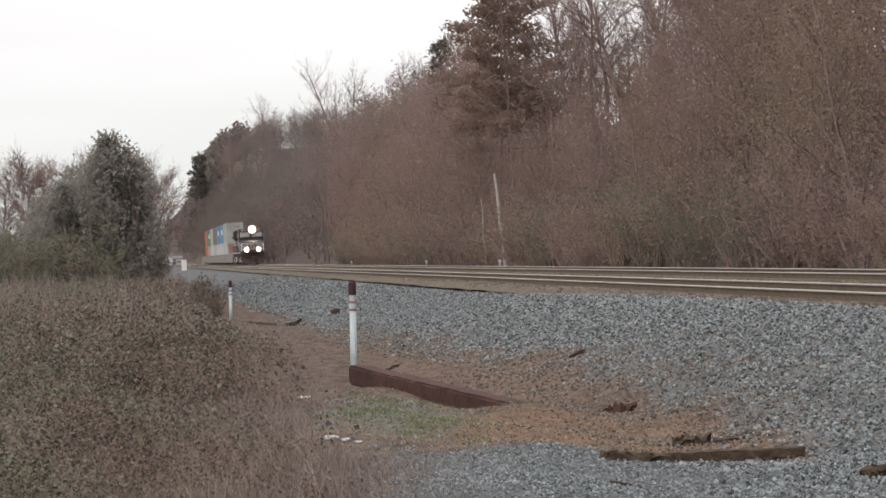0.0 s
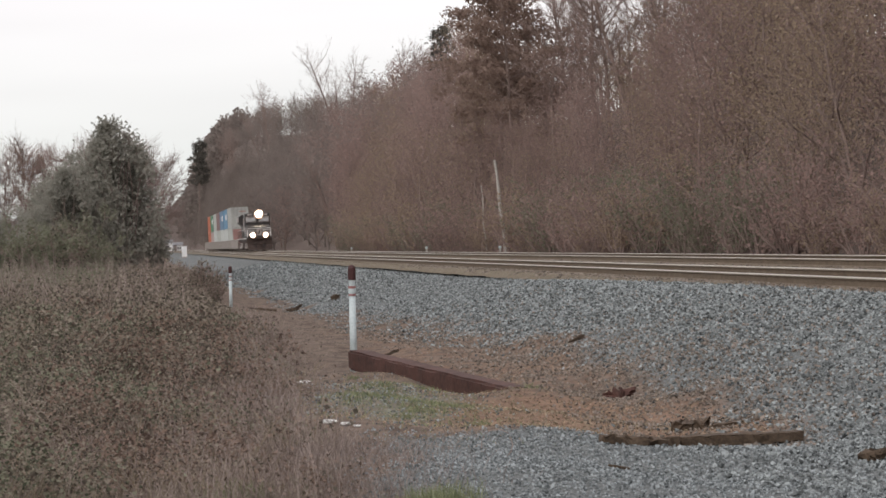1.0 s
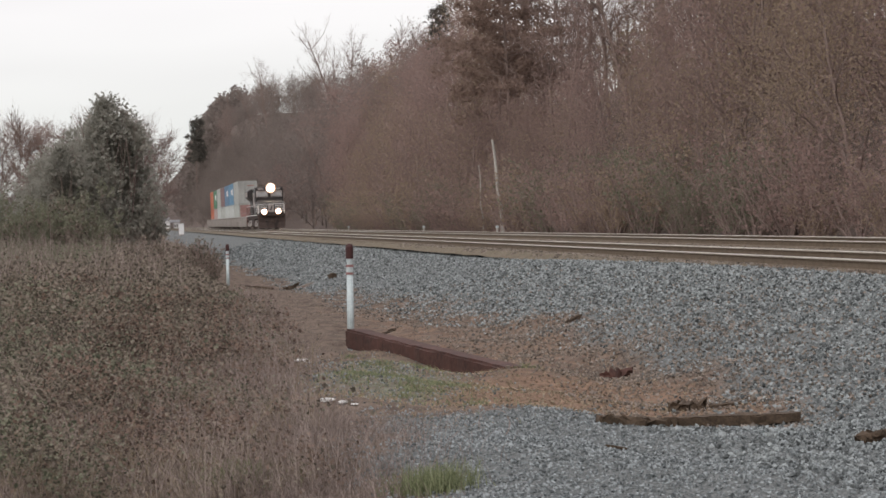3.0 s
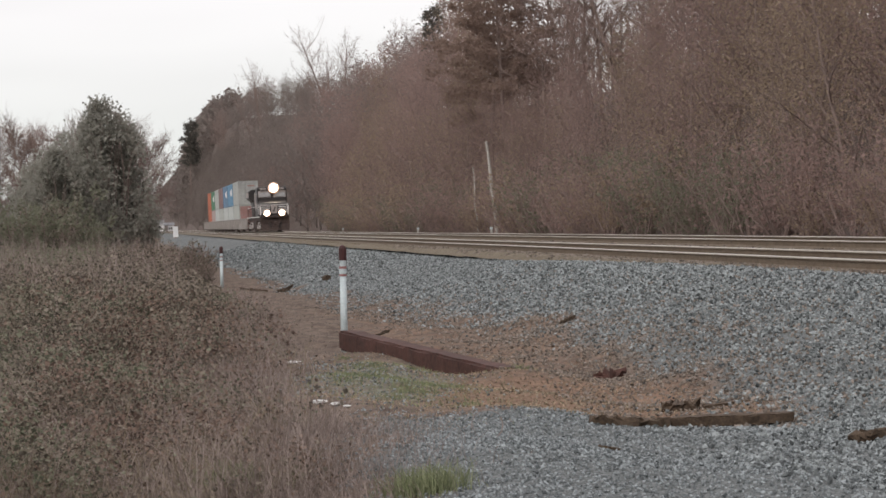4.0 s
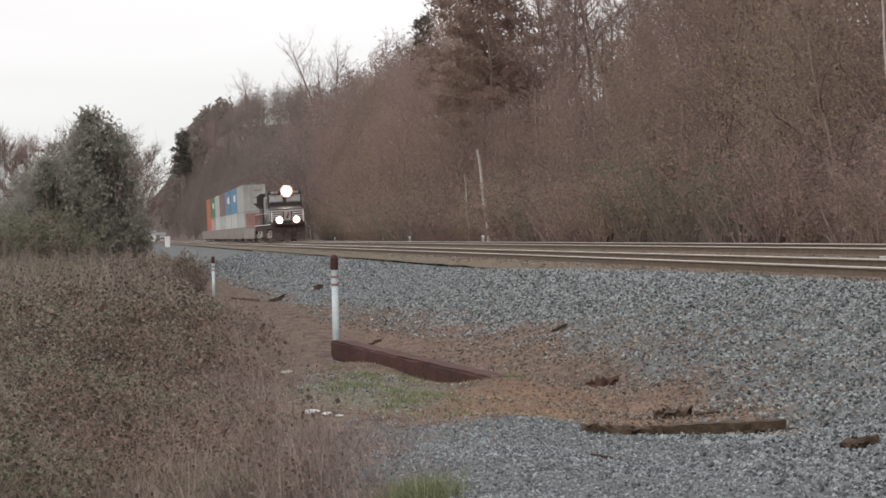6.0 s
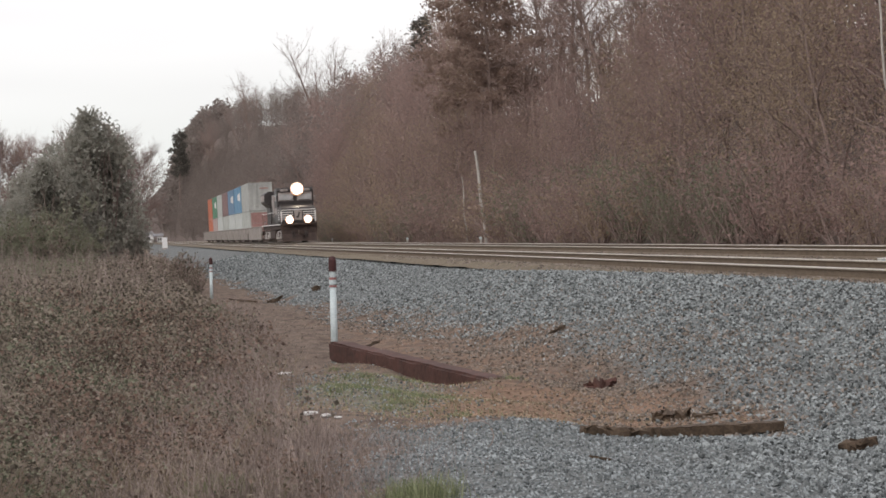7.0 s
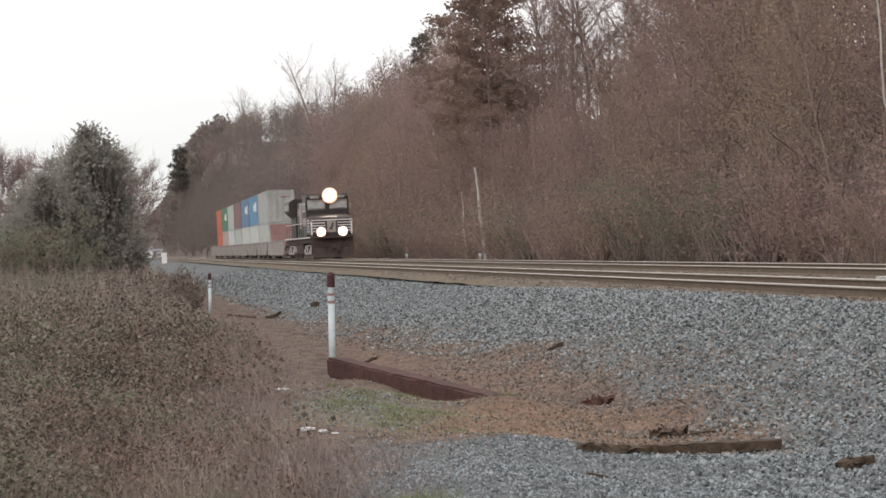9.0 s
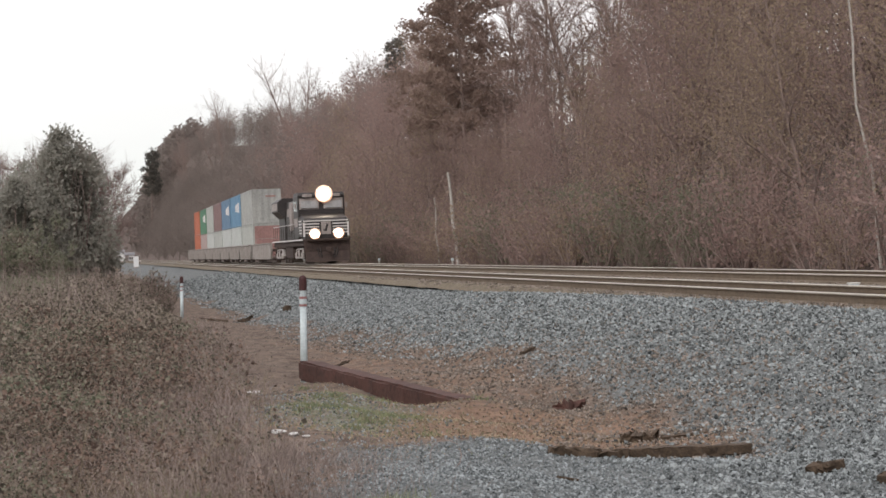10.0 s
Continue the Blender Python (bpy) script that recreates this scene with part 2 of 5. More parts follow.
def soil_masks(a, c):
    """How much of each surface shows: gravel, red soil, grass, litter, lawn."""
    w = 0.5 * np.sin(a * 1.3 + c * 0.8) + 0.4 * np.sin(a * 2.9 - c * 1.7) + 0.3 * np.sin(c * 4.1 + a * 0.6)
    ballast = smooth(4.9, 6.0, c + 0.35 * w - 0.4 * smooth(17, 26, a) + 0.7 * smooth(44, 60, a)) * (1 - smooth(18.6, 19.4, c))
    drive = (1 - smooth(16.1, 16.9, a + 0.3 * w - 0.9 * smooth(3.3, 2.2, c))) * smooth(1.5, 2.3, c + 0.3 * w)
    red = np.exp(-((a - 19.2 + 0.35 * (c - 4.0)) / 2.6) ** 4 - ((c - 4.2) / 1.45) ** 2) * (1.3 + 0.2 * w)
    verge = smooth(3.1, 3.9, c + 0.3 * w) * (1 - smooth(5.8, 7.0, c + 0.4 * w)) * smooth(20, 25, a) * (1 - 0.8 * smooth(38, 52, a))
    red = np.maximum(red, 0.50 * verge)
    grass = np.exp(-((a - 21.5) / 2.6) ** 2 - ((c - 2.6) / 0.9) ** 2) * (0.8 + 0.3 * w)
    litter = smooth(18.8, 20.5, c)
    lawn = smooth(76, 82, a + 2 * w) * (1 - smooth(-12, -6, c))
    return [np.clip(k, 0, 1) for k in (np.maximum(ballast, drive), red, grass, litter, lawn)]


def build_ground():
    aa, cc = np.meshgrid(GA, GC, indexing="ij")
    zz = ground_z(aa, cc)
    xs, ys = aa * DIRX + cc * DIRY, aa * DIRY - cc * DIRX
    verts = np.stack([xs, ys, zz], -1).reshape(-1, 3)
    na, nc = len(GA), len(GC)
    idx = np.arange(na * nc).reshape(na, nc)
    faces = np.stack([idx[:-1, :-1], idx[:-1, 1:], idx[1:, 1:], idx[1:, :-1]], -1).reshape(-1, 4)
    me = bpy.data.meshes.new("ground")
    me.from_pydata(verts.tolist(), [], faces.tolist())
    me.polygons.foreach_set("use_smooth", [True] * len(me.polygons))
    for name, values in zip(("gravel", "red", "grass", "litter", "lawn"), soil_masks(aa, cc)):
        att = me.attributes.new(name, "FLOAT", "POINT")
        att.data.foreach_set("value", np.ascontiguousarray(values.reshape(-1), dtype=np.float32))
    m = bpy.data.materials.new("trackside_earth")
    m.use_nodes = True
    n, l = m.node_tree.nodes, m.node_tree.links
    b = n["Principled BSDF"]
    b.inputs["Roughness"].default_value, b.inputs["Specular IOR Level"].default_value = 0.95, 0.15
    tc = n.new("ShaderNodeTexCoord")

    def tone(low, high, scale, spread=0.16):
        t = n.new("ShaderNodeTexNoise")
        t.inputs["Scale"].default_value, t.inputs["Detail"].default_value, t.inputs["Roughness"].default_value = scale, 8, 0.7
        l.new(tc.outputs["Object"], t.inputs[0])
        r = n.new("ShaderNodeValToRGB")
        r.color_ramp.elements[0].position, r.color_ramp.elements[1].position = 0.5 - spread, 0.5 + spread
        r.color_ramp.elements[0].color, r.color_ramp.elements[1].color = (*low, 1), (*high, 1)
        l.new(t.outputs[0], r.inputs[0])
        return r.outputs[0]

    colour = tone((0.07, 0.052, 0.042), (0.20, 0.155, 0.125), 3.5)
    for name, low, high, scale in (("lawn", (0.045, 0.06, 0.028), (0.10, 0.115, 0.06), 1.5), ("gravel", (0.052, 0.057, 0.057), (0.22, 0.235, 0.235), 30),
                                   ("red", (0.125, 0.082, 0.059), (0.265, 0.178, 0.128), 9), ("grass", (0.09, 0.095, 0.07), (0.26, 0.26, 0.215), 9),
                                   ("litter", (0.095, 0.075, 0.066), (0.165, 0.132, 0.116), 1.6)):
        at = n.new("ShaderNodeAttribute")
        at.attribute_name = name
        jag = n.new("ShaderNodeTexNoise")
        jag.inputs["Scale"].default_value, jag.inputs["Detail"].default_value = 5, 6
        l.new(tc.outputs["Object"], jag.inputs[0])
        add = n.new("ShaderNodeMath")
        l.new(at.outputs["Fac"], add.inputs[0])
        l.new(jag.outputs[0], add.inputs[1])
        edge = n.new("ShaderNodeMapRange")
        edge.inputs[1].default_value, edge.inputs[2].default_value = 0.85, 1.2
        l.new(add.outputs[0], edge.inputs[0])
        mix = n.new("ShaderNodeMixRGB")
        l.new(edge.outputs[0], mix.inputs[0])
        l.new(colour, mix.inputs[1])
        l.new(tone(low, high, scale), mix.inputs[2])
        colour = mix.outputs[0]
    l.new(colour, b.inputs["Base Color"])
    rough = n.new("ShaderNodeTexNoise")
    rough.inputs["Scale"].default_value, rough.inputs["Detail"].default_value = 22, 6
    l.new(tc.outputs["Object"], rough.inputs[0])
    bn = n.new("ShaderNodeBump")
    bn.inputs["Strength"].default_value, bn.inputs["Distance"].default_value = 0.8, 0.04
    l.new(rough.outputs[0], bn.inputs["Height"])
    l.new(bn.outputs[0], b.inputs["Normal"])
    me.materials.append(m)
    tagged(new("ground", me), "brown earth with red soil patches, gravel and leaf litter", "ground", kind="structure")


build_ground()

# ---- tracks ----
NEAR, FAR = 10.95, 15.26


def build_bed():
    """The two ballast crowns, rust-brown from brake dust, with a shallow dip between them."""
    prof = [(9.55, -0.32), (9.78, -0.18), (10.0, -0.16), (12.1, -0.165), (13.0, -0.24), (14.0, -0.165), (16.8, -0.165), (17.3, -0.22), (18.2, -0.75)]
    stations = list(np.arange(-60, 60, 0.6)) + list(np.arange(60, 200, 2.0)) + list(np.arange(200, 1500, 50))
    rng = np.random.RandomState(5)
    verts, faces = [], []
    for i, a in enumerate(stations):
        for c, z in prof:
            j = 0.06 if a < 60 else 0.02
            verts.append(W(a, c + rng.uniform(-j, j), z + rng.uniform(-0.02, 0.02)))
    k = len(prof)
    for i in range(len(stations) - 1):
        for j in range(k - 1):
            faces.append((i * k + j, i * k + j + 1, (i + 1) * k + j + 1, (i + 1) * k + j))
    ob = soup("trackbed", verts, faces, M_RUSTBED)
    tagged(ob, "rust-brown ballast crown under the two tracks", "trackbed", kind="structure")


build_bed()


def build_track(name, c, label):
    track = thing(name, label, "railway track", kind="structure")
    prof = [(-0.075, -0.17), (0.075, -0.17), (0.075, -0.155), (0.012, -0.13), (0.012, -0.045), (0.036, -0.035), (0.036, -0.006), (-0.036, -0.006), (-0.036, -0.035),
            (-0.012, -0.045), (-0.012, -0.13), (-0.075, -0.155)]
    for side in (-0.7525, 0.7525):
        bm = B()
        prev = None
        for a in list(range(-60, 300, 12)) + list(range(300, 1501, 100)):
            ring = [bm.verts.new(W(a, c + side + x, z)) for x, z in prof]
            if prev:
                for i in range(len(ring)):
                    j = (i + 1) % len(ring)
                    bm.faces.new((prev[i], prev[j], ring[j], ring[i]))
            else:
                bm.faces.new(ring)
            prev = ring
        bmesh.ops.recalc_face_normals(bm, faces=bm.faces)
        rail = part("rail", bm, M_RAIL, track, "rusty steel rail with a shiny head")
        bm = B()
        prev = None
        for a in list(range(-60, 300, 12)) + list(range(300, 1501, 100)):
            ring = [bm.verts.new(W(a, c + side + x, z)) for x, z in ((-0.0385, -0.020), (-0.0385, -0.005), (-0.03, 0.001), (0.03, 0.001), (0.0385, -0.005), (0.0385, -0.020))]
            if prev:
                for i in range(6):
                    j = (i + 1) % 6
                    bm.faces.new((prev[i], prev[j], ring[j], ring[i]))
            prev = ring
        bmesh.ops.recalc_face_normals(bm, faces=bm.faces)
        part("rail_head", bm, M_RAILTOP, rail, "polished running surface")
    bm = box(B(), (0, 0, 0), (2.2, 0.225, 0.18), 0.012)
    first = link("sleeper", bm, M_SLEEPER, track)
    rng = random.Random(3)
    for i in range(290):
        a = 34 + i * 0.535
        ob = first if i == 0 else new("sleeper", first.data)
        ob.parent = track
        ob.matrix_basis = along(a + rng.uniform(-0.02, 0.02), c + rng.uniform(-0.03, 0.03), -0.25) @ pose(0, 0, 0, 0, 0, rng.uniform(-0.8, 0.8))
    return track


build_track("railway_track_1", NEAR, "near railway track with rusty rails on wooden sleepers")
build_track("railway_track_2", FAR, "far railway track with rusty rails that carries the train")

# ---- train ----
SPEED, NOSE = 13.12, 259.1
TRAIN, WHEELS = [], []


def wheelset(parent, y, r, gauge=1.51):
    bm = B()
    tube(bm, (-gauge / 2 - 0.2, 0, 0), (gauge / 2 + 0.2, 0, 0), 0.09, n=10)
    for s in (-1, 1):
        tube(bm, (s * (gauge / 2 - 0.06), 0, 0), (s * (gauge / 2 + 0.07), 0, 0), r, n=20)
        tube(bm, (s * (gauge / 2 - 0.1), 0, 0), (s * (gauge / 2 - 0.06), 0, 0), r + 0.025, n=20)
        box(bm, (s * (gauge / 2 + 0.075), 0, r * 0.55), (0.02, 0.14, 0.14))
        box(bm, (s * (gauge / 2 + 0.075), 0, -r * 0.55), (0.02, 0.14, 0.14))
    ob = part("wheelset", bm, M_STEEL, parent)
    ob.matrix_basis = pose(0, y, r)
    WHEELS.append((ob, y, r))
    return ob


def build_loco():
    loco = thing("locomotive", "black diesel freight locomotive with white nose stripes and lit headlights", "locomotive")
    # underframe and walkway
    bm = B()
    box(bm, (0, 11.2, 1.33), (2.85, 20.6, 0.34), 0.03)
    box(bm, (0, 11.2, 1.56), (3.08, 20.9, 0.10), 0.02)
    part("underframe", bm, M_GRIME, loco)
    for s in (-1, 1):
        part("sill_stripe", box(B(), (s * 1.545, 11.2, 1.56), (0.012, 20.8, 0.085)), M_STRIPE, loco, "white reflective sill stripe")
    # pilot and plough
    bm = B()
    box(bm, (0, 0.75, 1.0), (2.95, 0.22, 1.1), 0.04)
    prism(bm, [(0.60, 0.14), (0.25, 0.14), (0.52, 0.78), (0.62, 0.78)], -1.4, 1.4)
    box(bm, (0, 0.55, 1.52), (2.5, 0.34, 0.14), 0.03)
    part("pilot", bm, M_GRIME, loco, "black snow plough and pilot plate")
    bm = B()
    tube(bm, (0, 0.65, 0.88), (0, -0.05, 0.88), 0.10)
    box(bm, (0, -0.1, 0.88), (0.26, 0.34, 0.32), 0.05)
    part("coupler", bm, M_GRIME, loco)
    for x in (-0.62, -0.45, 0.45, 0.62):
        bm = B()
        tube(bm, (x, 0.6, 1.0), (x, 0.42, 0.8), 0.035, n=6)
        tube(bm, (x, 0.42, 0.8), (x * 0.85, 0.36, 0.42), 0.035, n=6)
        part("air_hose", bm, M_BLACK, loco)
    for s in (-1, 1):
        for y in (0.95, 21.3):
            bm = B()
            for k in range(4):
                box(bm, (s * 1.36, y, 0.38 + 0.3 * k), (0.34, 0.32, 0.04))
            box(bm, (s * 1.2, y, 0.85), (0.03, 0.34, 1.1))
            part("step_well", bm, M_GRIME, loco)
    # nose
    bm = B()
    prism(bm, [(0.95, 1.6), (0.95, 2.72), (1.15, 2.92), (3.15, 3.22), (3.15, 1.6)], -1.52, 1.52)
    es = [e for e in bm.edges if abs(e.verts[0].co.x - e.verts[1].co.x) < 0.01]
    bmesh.ops.bevel(bm, geom=es, offset=0.16, segments=3, affect="EDGES")
    nose = part("nose", bm, M_BLACK, loco, "black sloping short hood", smooth=False)
    for s in (-1, 1):
        for k, z in enumerate((2.74, 2.55, 2.36, 2.17, 1.98)):
            x0 = 0.42 if k else 0.0
            part("nose_stripe", box(B(), (s * (x0 + 1.44) / 2 if k else s * 0.72, 0.935, z), (1.44 - x0, 0.012, 0.07)), M_STRIPE, nose, "white paint stripe")
            part("side_stripe", box(B(), (s * 1.528, 2.1, z), (0.012, 1.7, 0.07)), M_STRIPE, nose, "white paint stripe")
        part("edge_panel", box(B(), (s * 1.41, 0.932, 2.2), (0.12, 0.012, 0.9)), M_STRIPE, nose, "white paint panel")
    bm = B()
    box(bm, (0, 0.92, 2.28), (0.62, 0.016, 0.80), 0.004)
    emblem = part("nose_door", bm, M_GREYPANEL, nose, "pale nose door panel")
    bm = B()
    box(bm, (0.03, 0.908, 2.30), (0.13, 0.012, 0.5), 0, Euler((0, radians(18), 0)))
    box(bm, (-0.05, 0.908, 2.16), (0.26, 0.012, 0.12), 0, Euler((0, radians(-12), 0)))
    part("emblem", bm, M_BLACK, emblem, "plain black emblem shape")
    # cab
    bm = B()
    box(bm, (0, 4.55, 3.05), (3.06, 2.8, 2.9), 0.10)
    cab = part("cab", bm, M_BLACK, loco)
    bm = B()
    prism(bm, [(3.0, 4.42), (3.25, 4.62), (5.8, 4.62), (6.1, 4.42)], -1.5, 1.5)
    part("cab_roof", bm, M_BLACK, cab)
    for s in (-1, 1):
        bm = box(B(), (s * 0.78, 3.13, 3.88), (1.12, 0.05, 0.58), 0.02, Euler((radians(-9), 0, 0)))
        part("windscreen", bm, M_SCREEN, cab, "windscreen pane with the sky's reflection painted as pale grey")
        part("windscreen_frame", box(B(), (s * 0.78, 3.15, 3.88), (1.26, 0.03, 0.72), 0.01), M_GREYPANEL, cab)
        for y in (4.0, 5.05):
            part("side_window", box(B(), (s * 1.535, y, 3.75), (0.03, 0.8, 0.66), 0.01), M_GLASS, cab)
        part("cab_side_panel", box(B(), (s * 1.537, 4.5, 2.7), (0.014, 2.2, 0.55)), M_GREYPANEL, cab, "pale lettering panel")
        bm = B()
        box(bm, (s * 1.66, 3.35, 3.75), (0.12, 0.06, 0.36), 0.02)
        tube(bm, (s * 1.5, 3.4, 3.95), (s * 1.66, 3.36, 3.9), 0.015, n=5)
        part("mirror", bm, M_GREYPANEL, cab)
    # headlights; oversized lenses and added glowing rings stand for the lamps' glare
    bm = B()
    tube(bm, (0.18, 3.25, 4.5), (0.18, 2.92, 4.5), 0.44, n=20)
    head = part("headlight", bm, M_BLACK, cab, "round headlight housing")
    part("reflector", tube(B(), (0.18, 2.94, 4.5), (0.18, 2.90, 4.5), 0.56, 0.52, n=28), M_HALO, head, "added orange glow ring standing for the lamp's glare")
    part("lens", tube(B(), (0.18, 2.91, 4.5), (0.18, 2.86, 4.5), 0.38, 0.33, n=28), M_LAMP, head, "glaring warm headlight")
    for s in (-1, 1):
        bm = B()
        tube(bm, (s * 0.76, 0.9, 1.92), (s * 0.76, 0.62, 1.92), 0.30, n=18)
        box(bm, (s * 0.76, 0.8, 1.66), (0.12, 0.2, 0.2))
        d = part("ditch_light", bm, M_BLACK, loco, "ditch light housing on the front walkway")
        part("reflector", tube(B(), (s * 0.76, 0.64, 1.92), (s * 0.76, 0.61, 1.92), 0.35, 0.32, n=24), M_HALO, d, "added orange glow ring standing for the lamp's glare")
        part("lens", tube(B(), (s * 0.76, 0.62, 1.92), (s * 0.76, 0.57, 1.92), 0.23, 0.21, n=24), M_DITCH, d, "glaring ditch light")
        part("number_board", box(B(), (s * 0.92, 3.02, 4.42), (0.62, 0.06, 0.2), 0.01), M_GREYPANEL, cab)
    # long hood
    bm = B()
    box(bm, (0, 7.3, 3.0), (2.5, 2.7, 2.75), 0.06)
    part("electrical_cabinet", bm, M_BLACK, loco)
    bm = B()
    box(bm, (0, 12.6, 2.95), (1.95, 8.0, 2.7), 0.08)
    hood = part("engine_hood", bm, M_BLACK, loco)
    for s in (-1, 1):
        for k in range(7):
            part("hood_door", box(B(), (s * 0.985, 9.3 + k * 1.05, 2.7), (0.03, 0.92, 1.7), 0.01), M_BLACK, hood)
        part("grey_duct", box(B(), (s * 1.15, 10.0, 3.2), (0.36, 1.5, 1.9), 0.05), M_GREYPANEL, hood, "weathered grey blower duct")
        part("grille", box(B(), (s * 1.26, 7.3, 3.5), (0.04, 1.9, 1.0), 0.01), M_GREYPANEL, loco, "grey intake grille")
        part("hood_lettering", box(B(), (s * 1.003, 13.2, 3.55), (0.01, 4.6, 0.55)), M_GREYPANEL, hood, "pale lettering band")
    bm = B()
    box(bm, (0, 12.2, 4.42), (0.9, 1.1, 0.28), 0.05)
    part("exhaust", bm, M_GRIME, hood)
    bm = B()
    for k in range(3):
        tube(bm, (0.15 * k - 0.15, 8.2, 4.5), (0.15 * k - 0.15, 7.7 - 0.08 * k, 4.52), 0.03, 0.07, n=8)
    box(bm, (0, 8.2, 4.43), (0.5, 0.12, 0.12))
    part("horn", bm, M_GRIME, loco)
    bm = B()
    prism(bm, [(16.7, 1.6), (16.7, 4.4), (20.9, 4.4), (20.9, 1.6)], -1.05, 1.05)
    part("rear_hood", bm, M_BLACK, loco)
    bm = B()
    a = [(-1.05, 3.2), (-1.58, 3.7), (-1.58, 4.38), (-1.2, 4.64), (1.2, 4.64), (1.58, 4.38), (1.58, 3.7), (1.05, 3.2)]
    f0 = [bm.verts.new((x, 16.4, z)) for x, z in a]
    f1 = [bm.verts.new((x, 20.8, z)) for x, z in a]
    bm.faces.new(f0)
    bm.faces.new(f1[::-1])
    for i in range(8):
        j = (i + 1) % 8
        bm.faces.new((f0[j], f0[i], f1[i], f1[j]))
    bmesh.ops.recalc_face_normals(bm, faces=bm.faces)
    rad = part("radiator", bm, M_BLACK, loco, "flared radiator housing")
    for s in (-1, 1):
        part("radiator_screen", box(B(), (s * 1.59, 18.6, 4.05), (0.02, 3.8, 0.5)), M_GREYPANEL, rad)
    # fuel tank
    bm = box(B(), (0, 11.1, 0.78), (2.75, 5.0, 0.84), 0.12)
    part("fuel_tank", bm, M_GRIME, loco)
    # handrails
    for s in (-1, 1):
        ys = [1.0, 2.4] + [6.3 + 1.45 * k for k in range(11)]
        for y in ys:
            part("stanchion", tube(B(), (s * 1.5, y, 1.6), (s * 1.5, y, 2.62), 0.018, n=6), M_GRIME, loco)
        bm = B()
        tube(bm, (s * 1.5, 6.3, 2.62), (s * 1.5, 20.8, 2.62), 0.022, n=6)
        tube(bm, (s * 1.5, 1.0, 2.62), (s * 1.5, 2.4, 2.62), 0.022, n=6)
        part("handrail", bm, M_STRIPE, loco)
    # trucks
    for y in (4.55, 17.85):
        for s in (-1, 1):
            bm = B()
            prism(bm, [(y - 2.3, 0.55), (y - 2.1, 0.98), (y - 0.7, 1.05), (y - 0.4, 0.8), (y + 0.4, 0.8), (y + 0.7, 1.05), (y + 2.1, 0.98), (y + 2.3, 0.55), (y + 1.6, 0.42), (y - 1.6, 0.42)],
                  s * 1.27 - 0.09, s * 1.27 + 0.09)
            frame_side = part("truck_frame", bm, M_SILVER, loco, "dusty silver truck side frame")
            for k in (-1, 0, 1):
                part("axle_box", box(B(), (s * 1.38, y + k * 1.85, 0.55), (0.14, 0.42, 0.42), 0.05), M_SILVER, frame_side)
                part("spring", tube(B(), (s * 1.39, y + k * 1.85 + 0.45, 0.5), (s * 1.39, y + k * 1.85 + 0.45, 0.95), 0.1, n=8), M_GRIME, frame_side)
            part("brake_cylinder", tube(B(), (s * 1.42, y - 0.95, 0.8), (s * 1.42, y - 0.45, 0.8), 0.13, n=10), M_SILVER, frame_side)
        for k in (-1, 0, 1):
            wheelset(loco, y + k * 1.85, 0.53)
    TRAIN.append((loco, 0.0, 0.0))
    return loco


build_loco()


def container_mesh(length=12.19, width=2.44, height=2.9):
    """A corrugated steel box with posts, rails and a ribbed roof."""
    bm = B()
    hw, hl = width / 2, length / 2
    # corrugated sides
    n = 44
    for s in (-1, 1):
        prev = None
        for i in range(n * 2 + 1):
            y = -hl + 0.12 + (length - 0.24) * i / (n * 2)
            x = s * (hw - (0.012 if (i // 1) % 4 in (0, 1) else 0.048))
            cur = (bm.verts.new((x, y, 0.14)), bm.verts.new((x, y, height - 0.1)))
            if prev:
                bm.faces.new((prev[0], cur[0], cur[1], prev[1]) if s > 0 else (prev[1], cur[1], cur[0], prev[0]))
            prev = cur
    # front end, also ribbed
    for e in (-1, 1):
        prev = None
        for i in range(17):
            x = -hw + 0.12 + (width - 0.24) * i / 16
            y = e * (hl - (0.012 if i % 4 in (0, 1) else 0.045))
            cur = (bm.verts.new((x, y, 0.14)), bm.verts.new((x, y, height - 0.1)))
            if prev:
                bm.faces.new((prev[0], cur[0], cur[1], prev[1]) if e < 0 else (prev[1], cur[1], cur[0], prev[0]))
            prev = cur
    for x in (-1, 1):
        for y in (-1, 1):
            box(bm, (x * (hw - 0.07), y * (hl - 0.07), height / 2), (0.14, 0.14, height))
        for z in (0.08, height - 0.06):
            box(bm, (x * (hw - 0.04), 0, z), (0.08, length - 0.28, 0.12))
    for y in (-1, 1):
        for z in (0.08, height - 0.06):
            box(bm, (0, y * (hl - 0.04), z), (width - 0.28, 0.08, 0.12))
    box(bm, (0, 0, height - 0.05), (width - 0.16, length - 0.16, 0.05))
    box(bm, (0, 0, 0.12), (width - 0.16, length - 0.16, 0.06))
    return bm


BOXPAINT = {"light grey": (0.42, 0.43, 0.41), "blue": (0.14, 0.24, 0.36), "bright blue": (0.14, 0.29, 0.44), "mauve brown": (0.24, 0.15, 0.145), "off-white": (0.46, 0.48, 0.45),
            "green": (0.09, 0.23, 0.14), "orange": (0.50, 0.15, 0.08), "salmon": (0.40, 0.23, 0.21), "pale pink": (0.44, 0.34, 0.32), "white": (0.54, 0.57, 0.55)}
PAINTS = {}


